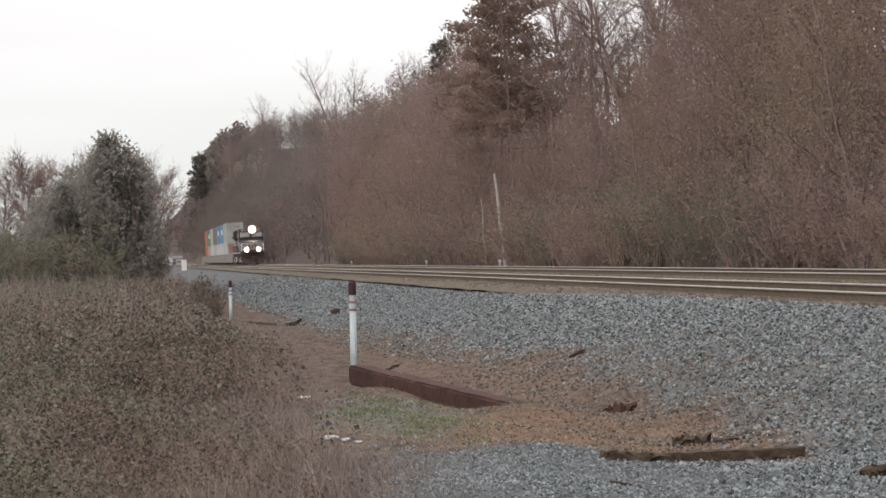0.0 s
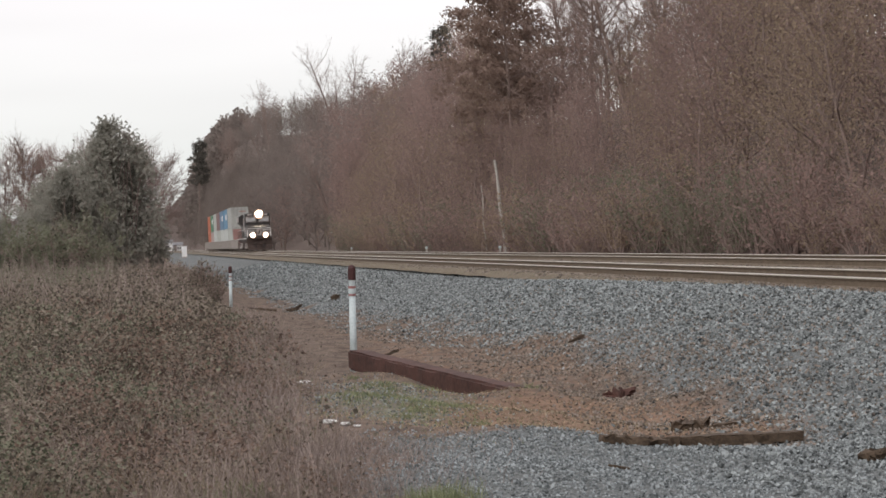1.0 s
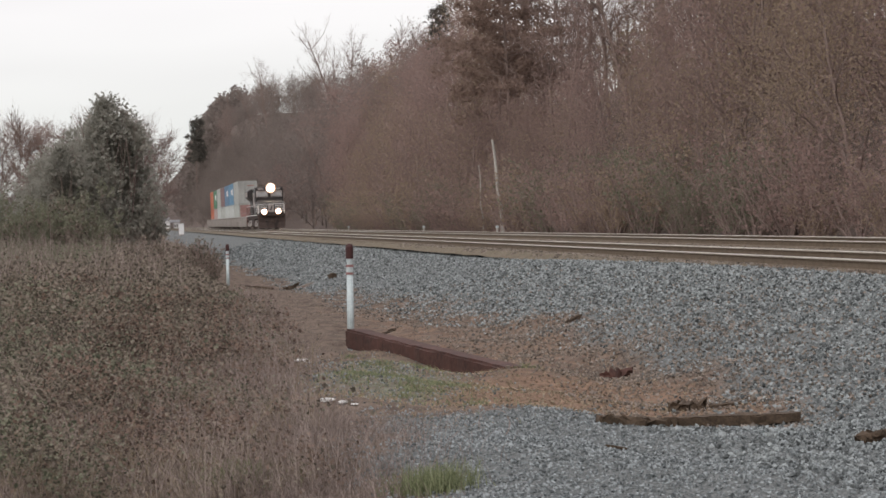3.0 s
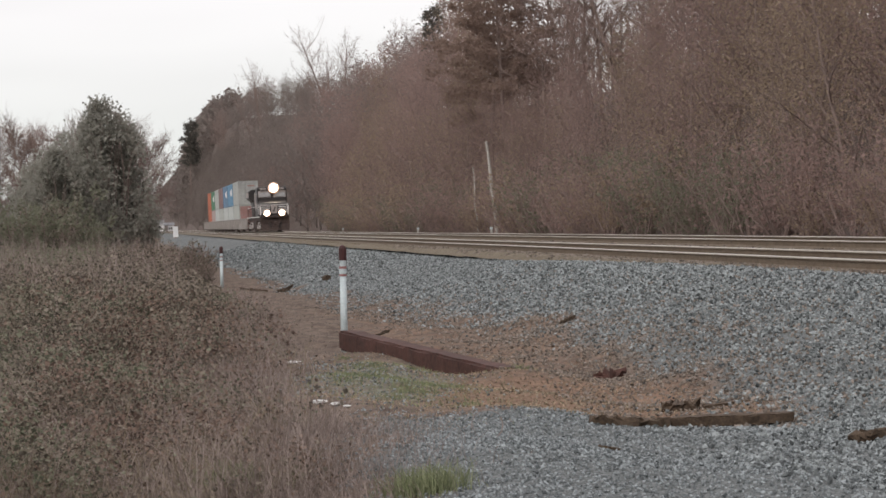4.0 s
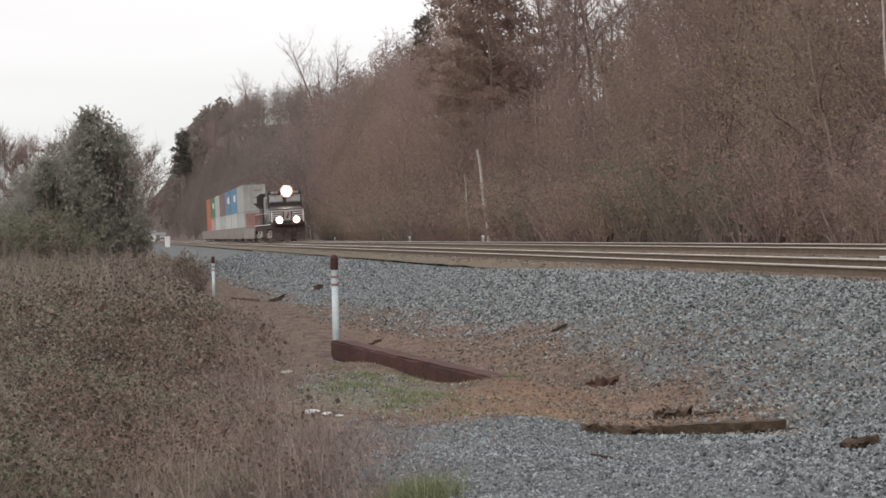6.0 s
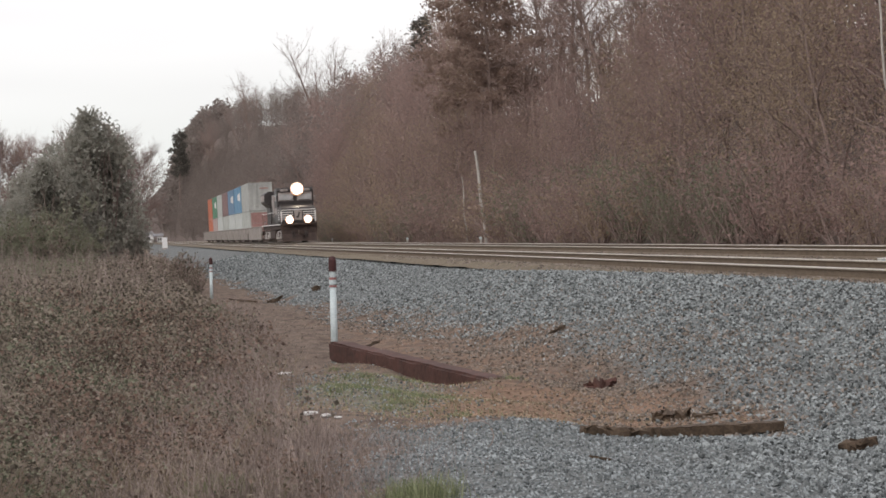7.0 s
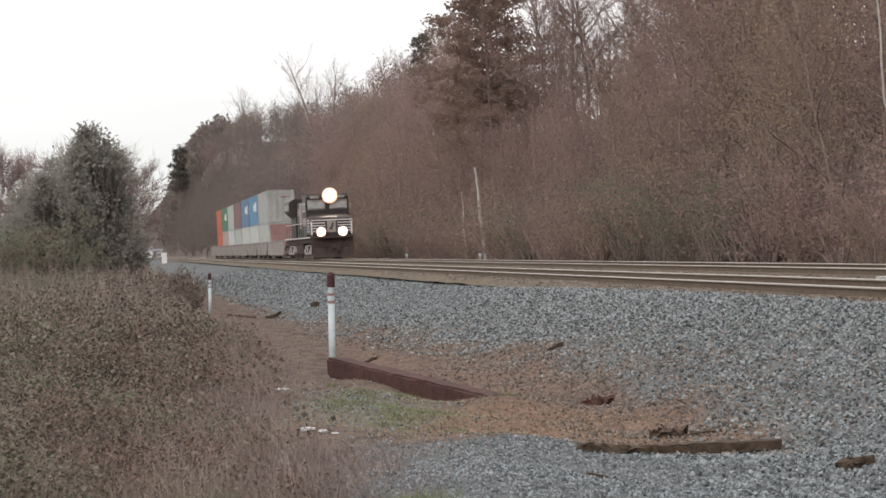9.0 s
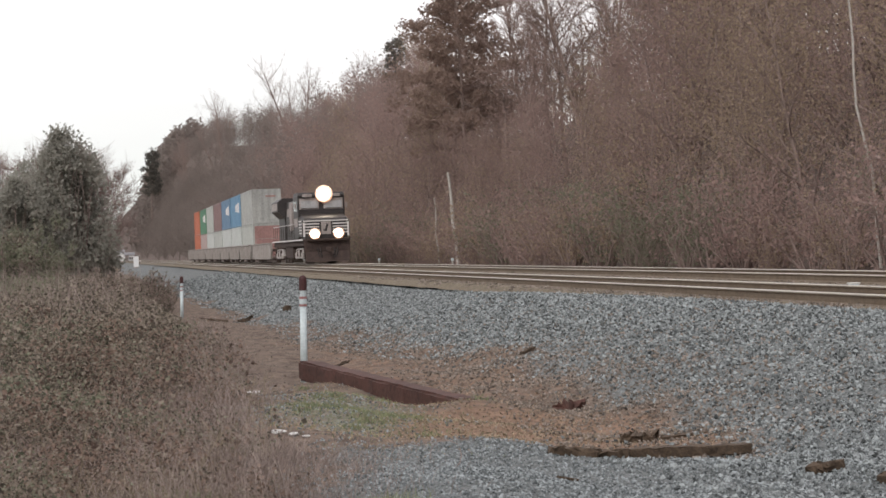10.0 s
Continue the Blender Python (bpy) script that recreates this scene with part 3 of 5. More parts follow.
def shipping_box(colour, y, z, patch=None):
    if colour not in PAINTS:
        PAINTS[colour] = paint(colour.replace(" ", "_") + "_container_paint", BOXPAINT[colour])
    c = thing("shipping_container", colour + " corrugated steel shipping container riding in a well wagon", "container", group="containers on the train")
    part("container_body", container_mesh(), PAINTS[colour], c)
    for x in (-0.75, -0.3, 0.3, 0.75):
        bm = tube(B(), (x, 6.12, 0.15), (x, 6.12, 2.75), 0.02, n=6)
        part("lock_rod", bm, M_SILVER, c)
    if patch:
        for s in (-1, 1):
            for k in range(3):
                part("marking", box(B(), (s * 1.212, -3.8 + k * 1.5, 1.75), (0.012, 1.2, 0.9 - 0.15 * k)), M_STRIPE, c, "plain pale marking")
    if z > 2 and colour == "light grey":
        part("marking", box(B(), (0.35, -6.1, 2.3), (0.85, 0.012, 0.13)), PAINTS.setdefault("salmon", paint("salmon_container_paint", BOXPAINT["salmon"])), c, "plain reddish bar of writing")
    TRAIN.append((c, y, z))
    return c


def well_car(y, loaded=True, half=5.55):
    """One platform of an articulated well wagon, centred at y."""
    car = thing("well_wagon", "weathered grey well wagon carrying stacked containers" if loaded else "weathered grey empty well wagon", "freight wagon", group="well wagons")
    for s in (-1, 1):
        bm = B()
        prism(bm, [(-half, 0.95), (0.35 - half, 0.32), (half - 0.35, 0.32), (half, 0.95), (half, 1.5), (-half, 1.5)], s * 1.42 - 0.06, s * 1.42 + 0.06)
        steel = M_WELL
        side = part("side_sill", bm, steel, car)
        for k in range(12):
            part("rib", box(B(), (s * 1.5, (k - 5.5) * (half - 0.6) / 5.5, 0.9), (0.06, 0.09, 1.1)), steel, side)
        part("top_chord", box(B(), (s * 1.43, 0, 1.52), (0.2, 2 * half, 0.07), 0.01), steel, side)
    bm = B()
    box(bm, (0, 0, 0.29), (2.5, 2 * half - 0.7, 0.1))
    part("well_floor", bm, M_GRIME, car)
    for e in (-1, 1):
        bm = B()
        box(bm, (0, e * (half + 0.15), 1.02), (2.2, 0.5, 0.26), 0.03)
        box(bm, (0, e * (half + 0.4), 0.86), (0.5, 0.2, 0.3), 0.02)
        part("end_platform", bm, M_GRIME, car)
        bm = B()
        for x in (-1.1, 1.1):
            tube(bm, (x, e * (half + 0.22), 1.1), (x, e * (half + 0.22), 2.0), 0.02, n=5)
        tube(bm, (-1.1, e * (half + 0.22), 2.0), (1.1, e * (half + 0.22), 2.0), 0.02, n=5)
        part("end_rail", bm, M_WELL, car)
    for s in (-1, 1):
        bm = B()
        prism(bm, [(half + 0.5 + u, w) for u, w in ((-1.3, 0.40), (-1.15, 0.62), (-0.25, 0.8), (0.25, 0.8), (1.15, 0.62), (1.3, 0.40), (0.55, 0.28), (-0.55, 0.28))], s * 1.0 - 0.06, s * 1.0 + 0.06)
        bogie = part("bogie_frame", bm, M_GRIME, car)
        bogie.matrix_basis = pose(0, -0.0, 0)
    for k in (-0.9, 0.9):
        wheelset(car, half + 0.5 + k, 0.42)
    TRAIN.append((car, y, 0.0))
    return car


PITCH, FIRST = 13.0, 42.6
well_car(23.4 + 9.0, loaded=False, half=8.6)
STACKS = [("light grey", "off-white", False), ("bright blue", "white", True), ("blue", "white", True), ("mauve brown", "off-white", False), ("off-white", "white", False), ("green", "pale pink", True), ("orange", "orange", False)]
for i, (top, low, mark) in enumerate(STACKS):
    y = FIRST + 6.1 + i * PITCH
    well_car(y)
    lower = shipping_box(low, y, 0.36)
    if i == 0:
        part("end_panel", box(B(), (0, -6.092, 1.45), (2.14, 0.012, 2.55)), PAINTS.setdefault("salmon", paint("salmon_container_paint", BOXPAINT["salmon"])), lower, "faded salmon end panel")
    shipping_box(top, y, 3.27, mark)
well_car(FIRST + 6.1 + 7 * PITCH, loaded=False)

# ---- plants ----


class Growth:
    """Collects tubes and leaves of one plant."""

    def __init__(self, seed):
        self.r = random.Random(seed)
        self.v, self.f, self.lv, self.lf, self.tv, self.tf = [], [], [], [], [], []

    def limb(self, pts, r0, r1, n=5, twig=False):
        v, f = (self.tv, self.tf) if twig else (self.v, self.f)
        base = len(v)
        for i, p in enumerate(pts):
            p = Vector(p)
            d = (Vector(pts[min(i + 1, len(pts) - 1)]) - Vector(pts[max(i - 1, 0)])).normalized()
            side = d.orthogonal().normalized()
            up = d.cross(side)
            r = r0 + (r1 - r0) * i / (len(pts) - 1)
            for k in range(n):
                w = 2 * math.pi * k / n
                v.append(p + (side * math.cos(w) + up * math.sin(w)) * r)
        for i in range(len(pts) - 1):
            for k in range(n):
                j = (k + 1) % n
                f.append((base + i * n + k, base + i * n + j, base + (i + 1) * n + j, base + (i + 1) * n + k))

    def path(self, p, d, length, wander, lift, steps):
        pts = [Vector(p)]
        d = Vector(d).normalized()
        for _ in range(steps):
            d = (d + Vector((self.r.gauss(0, wander), self.r.gauss(0, wander), self.r.gauss(0, wander) + lift))).normalized()
            pts.append(pts[-1] + d * length / steps)
        return pts, d

    def leaf(self, p, size, spread=0.0):
        r = self.r
        p = Vector(p) + Vector((r.gauss(0, spread), r.gauss(0, spread), r.gauss(0, spread * 0.8)))
        d = Vector((r.gauss(0, 1), r.gauss(0, 1), r.gauss(0, 1))).normalized()
        s = d.orthogonal().normalized()
        n = d.cross(s)
        s = (s * r.uniform(-1, 1) + n * r.uniform(-1, 1)).normalized()
        n = d.cross(s)
        L, w = size * r.uniform(0.8, 1.5), size * r.uniform(0.35, 0.6)
        b = len(self.lv)
        self.lv += [p - s * w, p + s * w, p + d * L]
        self.lf.append((b, b + 1, b + 2))

    def spike(self, p, q, radius):
        """A twig that tapers to its tip."""
        p, q = Vector(p), Vector(q)
        d = (q - p).normalized()
        side = d.orthogonal().normalized()
        up = d.cross(side)
        b = len(self.tv)
        self.tv += [p + side * radius, p - side * radius * 0.5 + up * radius * 0.87, p - side * radius * 0.5 - up * radius * 0.87, q]
        self.tf += [(b, b + 1, b + 3), (b + 1, b + 2, b + 3), (b + 2, b, b + 3)]


def finish(g, name, label, category, bark, leafmat, twigmat=None):
    t = thing(name, label, category)
    if g.f:
        soup("trunk", g.v, g.f, bark, t, smooth=True)
    if g.tf:
        soup("twig_spray", g.tv, g.tf, twigmat or M_TWIG, t)["kind"] = "stuff"
    if g.lf:
        soup("crown", g.lv, g.lf, leafmat, t)["kind"] = "stuff"
    return t


def broadleaf(seed, height, leaves, leafmat, label, first=0.25, twigs=5, leafsize=0.16, spread=0.35, bough=5, girth=0.011):
    g = Growth(seed)
    r = g.r
    trunk, _ = g.path((0, 0, -0.3), (r.gauss(0, 0.05), r.gauss(0, 0.05), 1), height * 0.88, 0.06, 0.03, 8)
    g.limb(trunk, height * girth, height * 0.003, 7)
    count = 15
    for i in range(count):
        u = first + (1 - first) * (i + r.random() * 0.6) / count
        x = u * 8
        k = min(7, int(x))
        p = trunk[k].lerp(trunk[k + 1], x - k)
        w = i * 2.4 + r.uniform(-0.5, 0.5)
        L = height * (0.36 - 0.22 * u) * r.uniform(0.8, 1.25)
        b, d = g.path(p, (math.cos(w), math.sin(w), 0.55 + 0.5 * u), L, 0.12, 0.06, 4)
        g.limb(b, height * 0.005 * (1.25 - u), height * 0.0016, 3)
        for j in range(bough):
            q = b[1 + j % 4].lerp(b[max(0, j % 4)], r.random())
            bd = (d + Vector((r.gauss(0, 0.6), r.gauss(0, 0.6), r.gauss(0.2, 0.4))))
            s, sd = g.path(q, bd, L * r.uniform(0.35, 0.6), 0.16, 0.08, 2)
            g.limb(s, height * 0.0018, 0.012, 3)
            for m in range(twigs):
                o = s[r.randint(1, 2)]
                td = sd + Vector((r.gauss(0, 0.6), r.gauss(0, 0.6), r.gauss(0.15, 0.5)))
                tw, _ = g.path(o, td, r.uniform(0.7, 1.5), 0.15, 0.05, 1)
                g.spike(tw[0], tw[-1], 0.014 if leaves else 0.012)
                for _ in range(0 if leaves else 2):
                    fork = tw[0].lerp(tw[1], r.uniform(0.25, 0.7))
                    g.spike(fork, fork + (tw[1] - tw[0]) * 0.4 + Vector((r.gauss(0, 0.22), r.gauss(0, 0.22), r.gauss(0.05, 0.2))), 0.009)
                for _ in range(leaves):
                    g.leaf(tw[r.randint(0, 1)], leafsize, spread)
    return finish(g, "tree", label, "tree", M_BARK, leafmat)


def pine(seed, height, label, reach=0.30, bare=0.30, needles=M_PINE):
    """Whorls of long limbs that sag, with needle clumps in flat layers along them."""
    g = Growth(seed)
    r = g.r
    trunk, _ = g.path((0, 0, -0.3), (0.02, 0.01, 1), height, 0.03, 0.03, 10)
    g.limb(trunk, height * 0.008, 0.04, 7)
    for i in range(40):
        u = bare + (0.99 - bare) * (i + r.random()) / 40
        x = u * 10
        k = min(9, int(x))
        p = trunk[k].lerp(trunk[k + 1], x - k)
        w = i * 2.4 + r.uniform(-0.6, 0.6)
        L = height * reach * (1.15 - u) ** 0.8 * r.uniform(0.55, 1.2) + 0.6
        b, d = g.path(p, (math.cos(w), math.sin(w), 0.25 + 0.6 * (u - 0.4)), L, 0.07, -0.05, 4)
        g.limb(b, 0.06 * (1.3 - u), 0.014, 4)
        for j in range(int(8 + L * 5)):
            v = r.uniform(0.9, 4.0)
            m = min(3, int(v))
            q = b[m].lerp(b[m + 1], v - m)
            side = Vector((-math.sin(w), math.cos(w), 0)) * r.gauss(0, 0.2 * L * 0.5)
            q = q + side + Vector((0, 0, r.gauss(0.05, 0.16)))
            g.spike(q - side * 0.5 - Vector((0, 0, 0.15)), q, 0.014)
            for _ in range(9):
                g.leaf(q, 0.20, 0.17)
    return finish(g, "pine_tree", label, "tree", M_BARK, needles)


def bush(seed, height, width, leaves, leafmat, label, name="bush", stems=14, leafsize=0.12):
    g = Growth(seed)
    r = g.r
    for i in range(stems):
        w = r.uniform(0, 6.28)
        out = r.uniform(0.05, 1) ** 0.7
        d = (math.cos(w) * out * width / height, math.sin(w) * out * width / height, 1.0)
        b, d2 = g.path((math.cos(w) * 0.12 * width * out, math.sin(w) * 0.12 * width * out, -0.1), d, height * r.uniform(0.75, 1.1) * (1.1 - 0.35 * out), 0.12, 0.0, 5)
        g.limb(b, 0.012 * height, 0.010, 4)
        for j in range(12):
            q = b[r.randint(1, 5)]
            s, sd = g.path(q, d2 + Vector((r.gauss(0, 0.8), r.gauss(0, 0.8), r.gauss(0.1, 0.5))), height * r.uniform(0.12, 0.26), 0.15, 0.05, 1)
            g.spike(s[0], s[-1], 0.014)
            for _ in range(leaves):
                g.leaf(s[0].lerp(s[1], r.uniform(0.2, 1.05)), leafsize, 0.032 * height)
    return finish(g, name, label, "bush" if name == "bush" else "tree", M_BARK, leafmat)


def stand(a, c):
    return float(ground_z(a, c))


def plant(proto, used, a, c, scale, spin, sink=0.0):
    """The first call places the plant itself, later ones place copies."""
    p = W(a, c, stand(a, c) - sink)
    m = pose(p.x, p.y, p.z, 0, 0, spin)
    if proto not in used:
        used.add(proto)
        proto.matrix_basis = m @ Matrix.Diagonal((scale, scale, scale, 1))
        return proto
    ob = copy_thing(proto, m)
    ob.scale = (scale, scale, scale)
    return ob


PLACED = set()
OAKS = [broadleaf(11 + i, 15, 9, M_OAKLEAF if i % 2 else M_TANLEAF, "woodland tree still holding russet leaves" if i % 2 else "woodland tree holding tan leaves low down", first=0.06, twigs=4, leafsize=0.13, spread=0.6, girth=0.008) for i in range(6)]
BARE = [broadleaf(31 + i, 15, 0, M_OAKLEAF, "bare winter tree with fine grey twigs", first=0.35, twigs=7) for i in range(4)]
PINES = [pine(51, 21, "tall dark pine with sagging layered boughs"), pine(52, 21, "tall dark pine with sagging layered boughs", 0.27, 0.36), pine(53, 19, "dark pine with a rounded top", 0.16, 0.55, M_DARKPINE)]
SCRUB = [bush(61 + i, 4.5, 3.0, 7, (M_OAKLEAF, M_TANLEAF, M_PRIVET)[i % 3], "tangled undergrowth bush with brown leaves" if i % 3 < 2 else "dull green undergrowth bush", leafsize=0.11) for i in range(6)]

RIDGE = [broadleaf(81 + i, 15, 5, (M_OAKLEAF, M_GREYLEAF)[i % 2], "distant hillside tree with thin brown foliage", first=0.05, twigs=4, leafsize=0.26, spread=0.8, bough=3) for i in range(4)]
RIDGEBARE = [broadleaf(91 + i, 15, 0, M_TANLEAF, "bare tree on the ridge against the sky", first=0.3, twigs=5, bough=4) for i in range(2)]

rng = random.Random(7)


def join_woods(rows):
    """Far hillside trees that nobody could count, as one mass."""
    verts, faces, total = [], [], 0
    for proto, a, c, size, spin in rows:
        p = W(a, c, stand(a, c))
        m = np.array(pose(p.x, p.y, p.z, 0, 0, spin) @ Matrix.Diagonal((size, size, size, 1)))
        for child in proto.children:
            if child.name.startswith("twig_spray"):
                continue
            me = child.data
            co = np.empty(len(me.vertices) * 3, np.float32)
            me.vertices.foreach_get("co", co)
            verts.append(co.reshape(-1, 3) @ m[:3, :3].T + m[:3, 3])
            faces += [tuple(total + k for k in f.vertices) for f in me.polygons]
            total += len(me.vertices)
    tagged(soup("hillside_woods", np.concatenate(verts).tolist(), faces, M_GREYLEAF), "grey-brown winter woods on the far hillside", "woods", kind="stuff")


def wood_tree(a):
    """Tan trees close by, russet farther down the line to carry the flare's tint."""
    return OAKS[rng.choice((0, 2, 4, 0, 2, 4, 1)) if a < 85 else rng.choice((0, 1, 2, 3, 4, 5, 1, 3, 5))]


def build_forest():
    # edge scrub, close behind the far track
    for i in range(92):
        a = 46 + i * 1.75 + rng.uniform(-0.9, 0.9)
        c = 20.7 + abs(rng.gauss(0, 1.0))
        plant(SCRUB[rng.choice((0, 0, 1, 1, 2, 3, 4, 5))], PLACED, a, c, rng.uniform(0.5, 1.05), rng.uniform(0, 360))
    # low-branched trees that close the wood's edge
    for i in range(66):
        a = 50 + (i / 66) ** 1.2 * 190 + rng.uniform(-1, 1)
        c = rng.uniform(22.6, 25.5)
        plant(wood_tree(a), PLACED, a, c, rng.uniform(0.45, 0.8) if not 3.9 < a / c < 5.2 else rng.uniform(0.42, 0.55), rng.uniform(0, 360))
    # undergrowth up the slope
    for i in range(24):
        plant(SCRUB[rng.choice((0, 1, 1, 3, 4))], PLACED, 50 + i * 7 + rng.uniform(-2, 2), rng.uniform(26, 40), rng.uniform(1.0, 1.6), rng.uniform(0, 360))
    # brush along the crest
    for i in range(18):
        plant(SCRUB[rng.choice((0, 1, 3, 4))], PLACED, 95 + i * 7.2 + rng.uniform(-2, 2), rng.uniform(38, 44), rng.uniform(0.9, 1.4), rng.uniform(0, 360))
    # trees of the wood
    for i in range(72):
        a = 56 + (i / 72) ** 1.1 * 170 + rng.uniform(-3, 3)
        c = 26.0 + rng.random() * 16
        kind, size = wood_tree(a), rng.uniform(0.75, 1.0)
        if 3.45 < a / c < 5.3 and c > 27:
            size *= 0.6
            kind = BARE[rng.randint(0, 3)] if c > 35 else kind
        plant(kind, PLACED, a, c, size, rng.uniform(0, 360))
    # tall trees where the wood stands above the view
    for i in range(34):
        c = rng.uniform(28, 42)
        plant(OAKS[rng.choice((0, 2, 4, 1))], PLACED, c * (2.25 + 0.035 * i), c, rng.uniform(0.85, 1.1), rng.uniform(0, 360))
    for i in range(8):
        c = rng.uniform(27, 31)
        plant(BARE[i % 4], PLACED, c * (3.65 + 0.16 * i), c, rng.uniform(0.9, 1.1), rng.uniform(0, 360))
    plant(PINES[0], PLACED, 138, 25.2, 1.0, 20)
    plant(PINES[1], PLACED, 133, 25.4, 1.0, 150)
    plant(PINES[0], PLACED, 146, 28.5, 1.0, 200)
    plant(PINES[2], PLACED, 222, 34.5, 0.8, 80)
    plant(PINES[2], PLACED, 720, 23.8, 1.85, 140)
    # ridge trees above the far cutting
    far = []
    for i in range(170):
        a = 228 + (i / 170) ** 1.25 * 430 + rng.uniform(-5, 5)
        c = 21.5 + rng.random() * 23
        kind = RIDGE[rng.choice((0, 2, 1)) if a < 330 else rng.choice((1, 3))]
        if rng.random() > 0.92:
            kind = RIDGEBARE[rng.randint(0, 1)]
        size, spin = rng.uniform(0.62, 0.95) * (1.0 if a < 330 else 0.8), rng.uniform(0, 360)
        if a < 400:
            plant(kind, PLACED, a, c, size, spin)
        else:
            far.append((kind, a, c, size, spin))
    for i in range(64):
        far.append((RIDGE[rng.choice((0, 1, 2))], 226 + i * 3.1 + rng.uniform(-3, 3), rng.uniform(21.5, 37), rng.uniform(0.55, 0.8), rng.uniform(0, 360)))
    for i in range(90):
        far.append((RIDGE[1 + 2 * (i % 2)], 400 + i * 4.2 + rng.uniform(-4, 4), rng.uniform(20.8, 31), rng.uniform(0.5, 0.75), rng.uniform(0, 360)))
    for i in range(44):
        far.append((RIDGE[rng.choice((1, 3))], 400 + i * 9 + rng.uniform(-4, 4), rng.uniform(36, 46), rng.uniform(0.5, 0.72), rng.uniform(0, 360)))
    join_woods(far)
    # bare tops that stand out of the skyline
    for a, c, sc in ((254, 36, 1.0), (263, 37, 0.95), (247, 35, 0.9), (330, 36, 1.15), (343, 36, 1.35), (352, 37, 1.0), (362, 35, 0.95), (318, 35, 1.0), (480, 34, 1.1), (494, 34, 1.35), (510, 35, 1.1), (525, 34, 1.0), (600, 31, 1.3), (615, 31, 1.15), (632, 31, 1.2), (585, 31, 1.0)):
        plant(RIDGEBARE[int(a) % 2] if a > 300 else BARE[int(a) % 4], PLACED, a, c, sc, rng.uniform(0, 360))


build_forest()

# ---- scattered ground cover ----
NR = np.random.RandomState(17)


def AC(x, d):
    """Along and across from sideways and forward distance."""
    return d * DIRY + x * DIRX, x * DIRY - d * DIRX


def XD(a, c):
    return a * DIRX + c * DIRY, a * DIRY - c * DIRX


def unit(v):
    return v / np.maximum(1e-9, np.linalg.norm(v, axis=-1, keepdims=True))


def leaf_mesh(name, pts, size, material, label, category, flat=0.6):
    """Small bent leaves, one at each point."""
    n = len(pts)
    d = NR.normal(size=(n, 3))
    d[:, 2] *= flat
    d = unit(d)
    s = unit(np.cross(d, NR.normal(size=(n, 3))))
    up = np.cross(d, s)
    L = (size * NR.uniform(0.6, 1.4, n))[:, None]
    w = L * NR.uniform(0.28, 0.5, (n, 1))
    lift = L * NR.uniform(-0.35, 0.35, (n, 1))
    v = np.stack([pts, pts + d * L * 0.5 + s * w + up * lift, pts + d * L, pts + d * L * 0.5 - s * w + up * lift], 1).reshape(-1, 3)
    i = np.arange(n)[:, None] * 4
    f = np.concatenate([i + [0, 1, 2], i + [0, 2, 3]], 0)
    ob = soup(name, v.tolist(), f.tolist(), material)
    return tagged(ob, label, category, kind="stuff")


def blade_mesh(name, pts, height, lean, radius, material, label, category, steps=3):
    """Thin stems that rise from each point and bend over."""
    n = len(pts)
    way = NR.uniform(0, 2 * np.pi, n)
    out = np.stack([np.cos(way), np.sin(way), 0 * way], 1)
    side = np.stack([-np.sin(way), np.cos(way), 0 * way], 1)
    rows = []
    for k in range(steps + 1):
        u = k / steps
        mid = pts + out * (lean * u ** 1.7)[:, None] + np.array([0, 0, 1.0]) * (height * (u - 0.25 * u * u * (lean / np.maximum(height, 0.01))))[:, None]
        r = (radius * (1 - 0.75 * u))[:, None]
        rows.append(np.stack([mid + side * r, mid - side * r * 0.5 + out * r * 0.87, mid - side * r * 0.5 - out * r * 0.87], 1))
    v = np.stack(rows, 1)
    idx = np.arange(n * (steps + 1) * 3).reshape(n, steps + 1, 3)
    f = []
    for k in range(steps):
        for j in range(3):
            m = (j + 1) % 3
            f.append(np.stack([idx[:, k, j], idx[:, k, m], idx[:, k + 1, m], idx[:, k + 1, j]], -1))
    f = np.concatenate(f, 0)
    ob = soup(name, v.reshape(-1, 3).tolist(), f.tolist(), material)
    return tagged(ob, label, category, kind="stuff")


def stone_mesh(name, pts, size, material, label):
    """Broken angular stones, each with its corners knocked about."""
    n = len(pts)
    octa = np.array([(1, 0, 0), (-1, 0, 0), (0, 1, 0), (0, -1, 0), (0, 0, 1), (0, 0, -1)], float) * 1.35
    v = octa[None] * NR.uniform(0.38, 1.1, (n, 1, 3)) + NR.normal(0, 0.25, (n, 6, 3))
    q = NR.normal(size=(n, 4))
    q /= np.linalg.norm(q, axis=1, keepdims=True)
    w, x, y, z = q.T
    R = np.stack([1 - 2 * (y * y + z * z), 2 * (x * y - z * w), 2 * (x * z + y * w), 2 * (x * y + z * w), 1 - 2 * (x * x + z * z), 2 * (y * z - x * w),
                  2 * (x * z - y * w), 2 * (y * z + x * w), 1 - 2 * (x * x + y * y)], -1).reshape(n, 3, 3)
    v = np.einsum("nij,nkj->nki", R, v) * (size * NR.uniform(0.6, 1.35, n))[:, None, None] + pts[:, None]
    tris = np.array([(0, 2, 4), (2, 1, 4), (1, 3, 4), (3, 0, 4), (2, 0, 5), (1, 2, 5), (3, 1, 5), (0, 3, 5)])
    f = (np.arange(n)[:, None, None] * 6 + tris[None]).reshape(-1, 3)
    ob = soup(name, v.reshape(-1, 3).tolist(), f.tolist(), material)
    return tagged(ob, label, "stones", kind="stuff")


def spots(a, c, lift=0.0):
    p = np.stack([a * DIRX + c * DIRY, a * DIRY - c * DIRX, ground_z(a, c) + lift], 1)
    return p


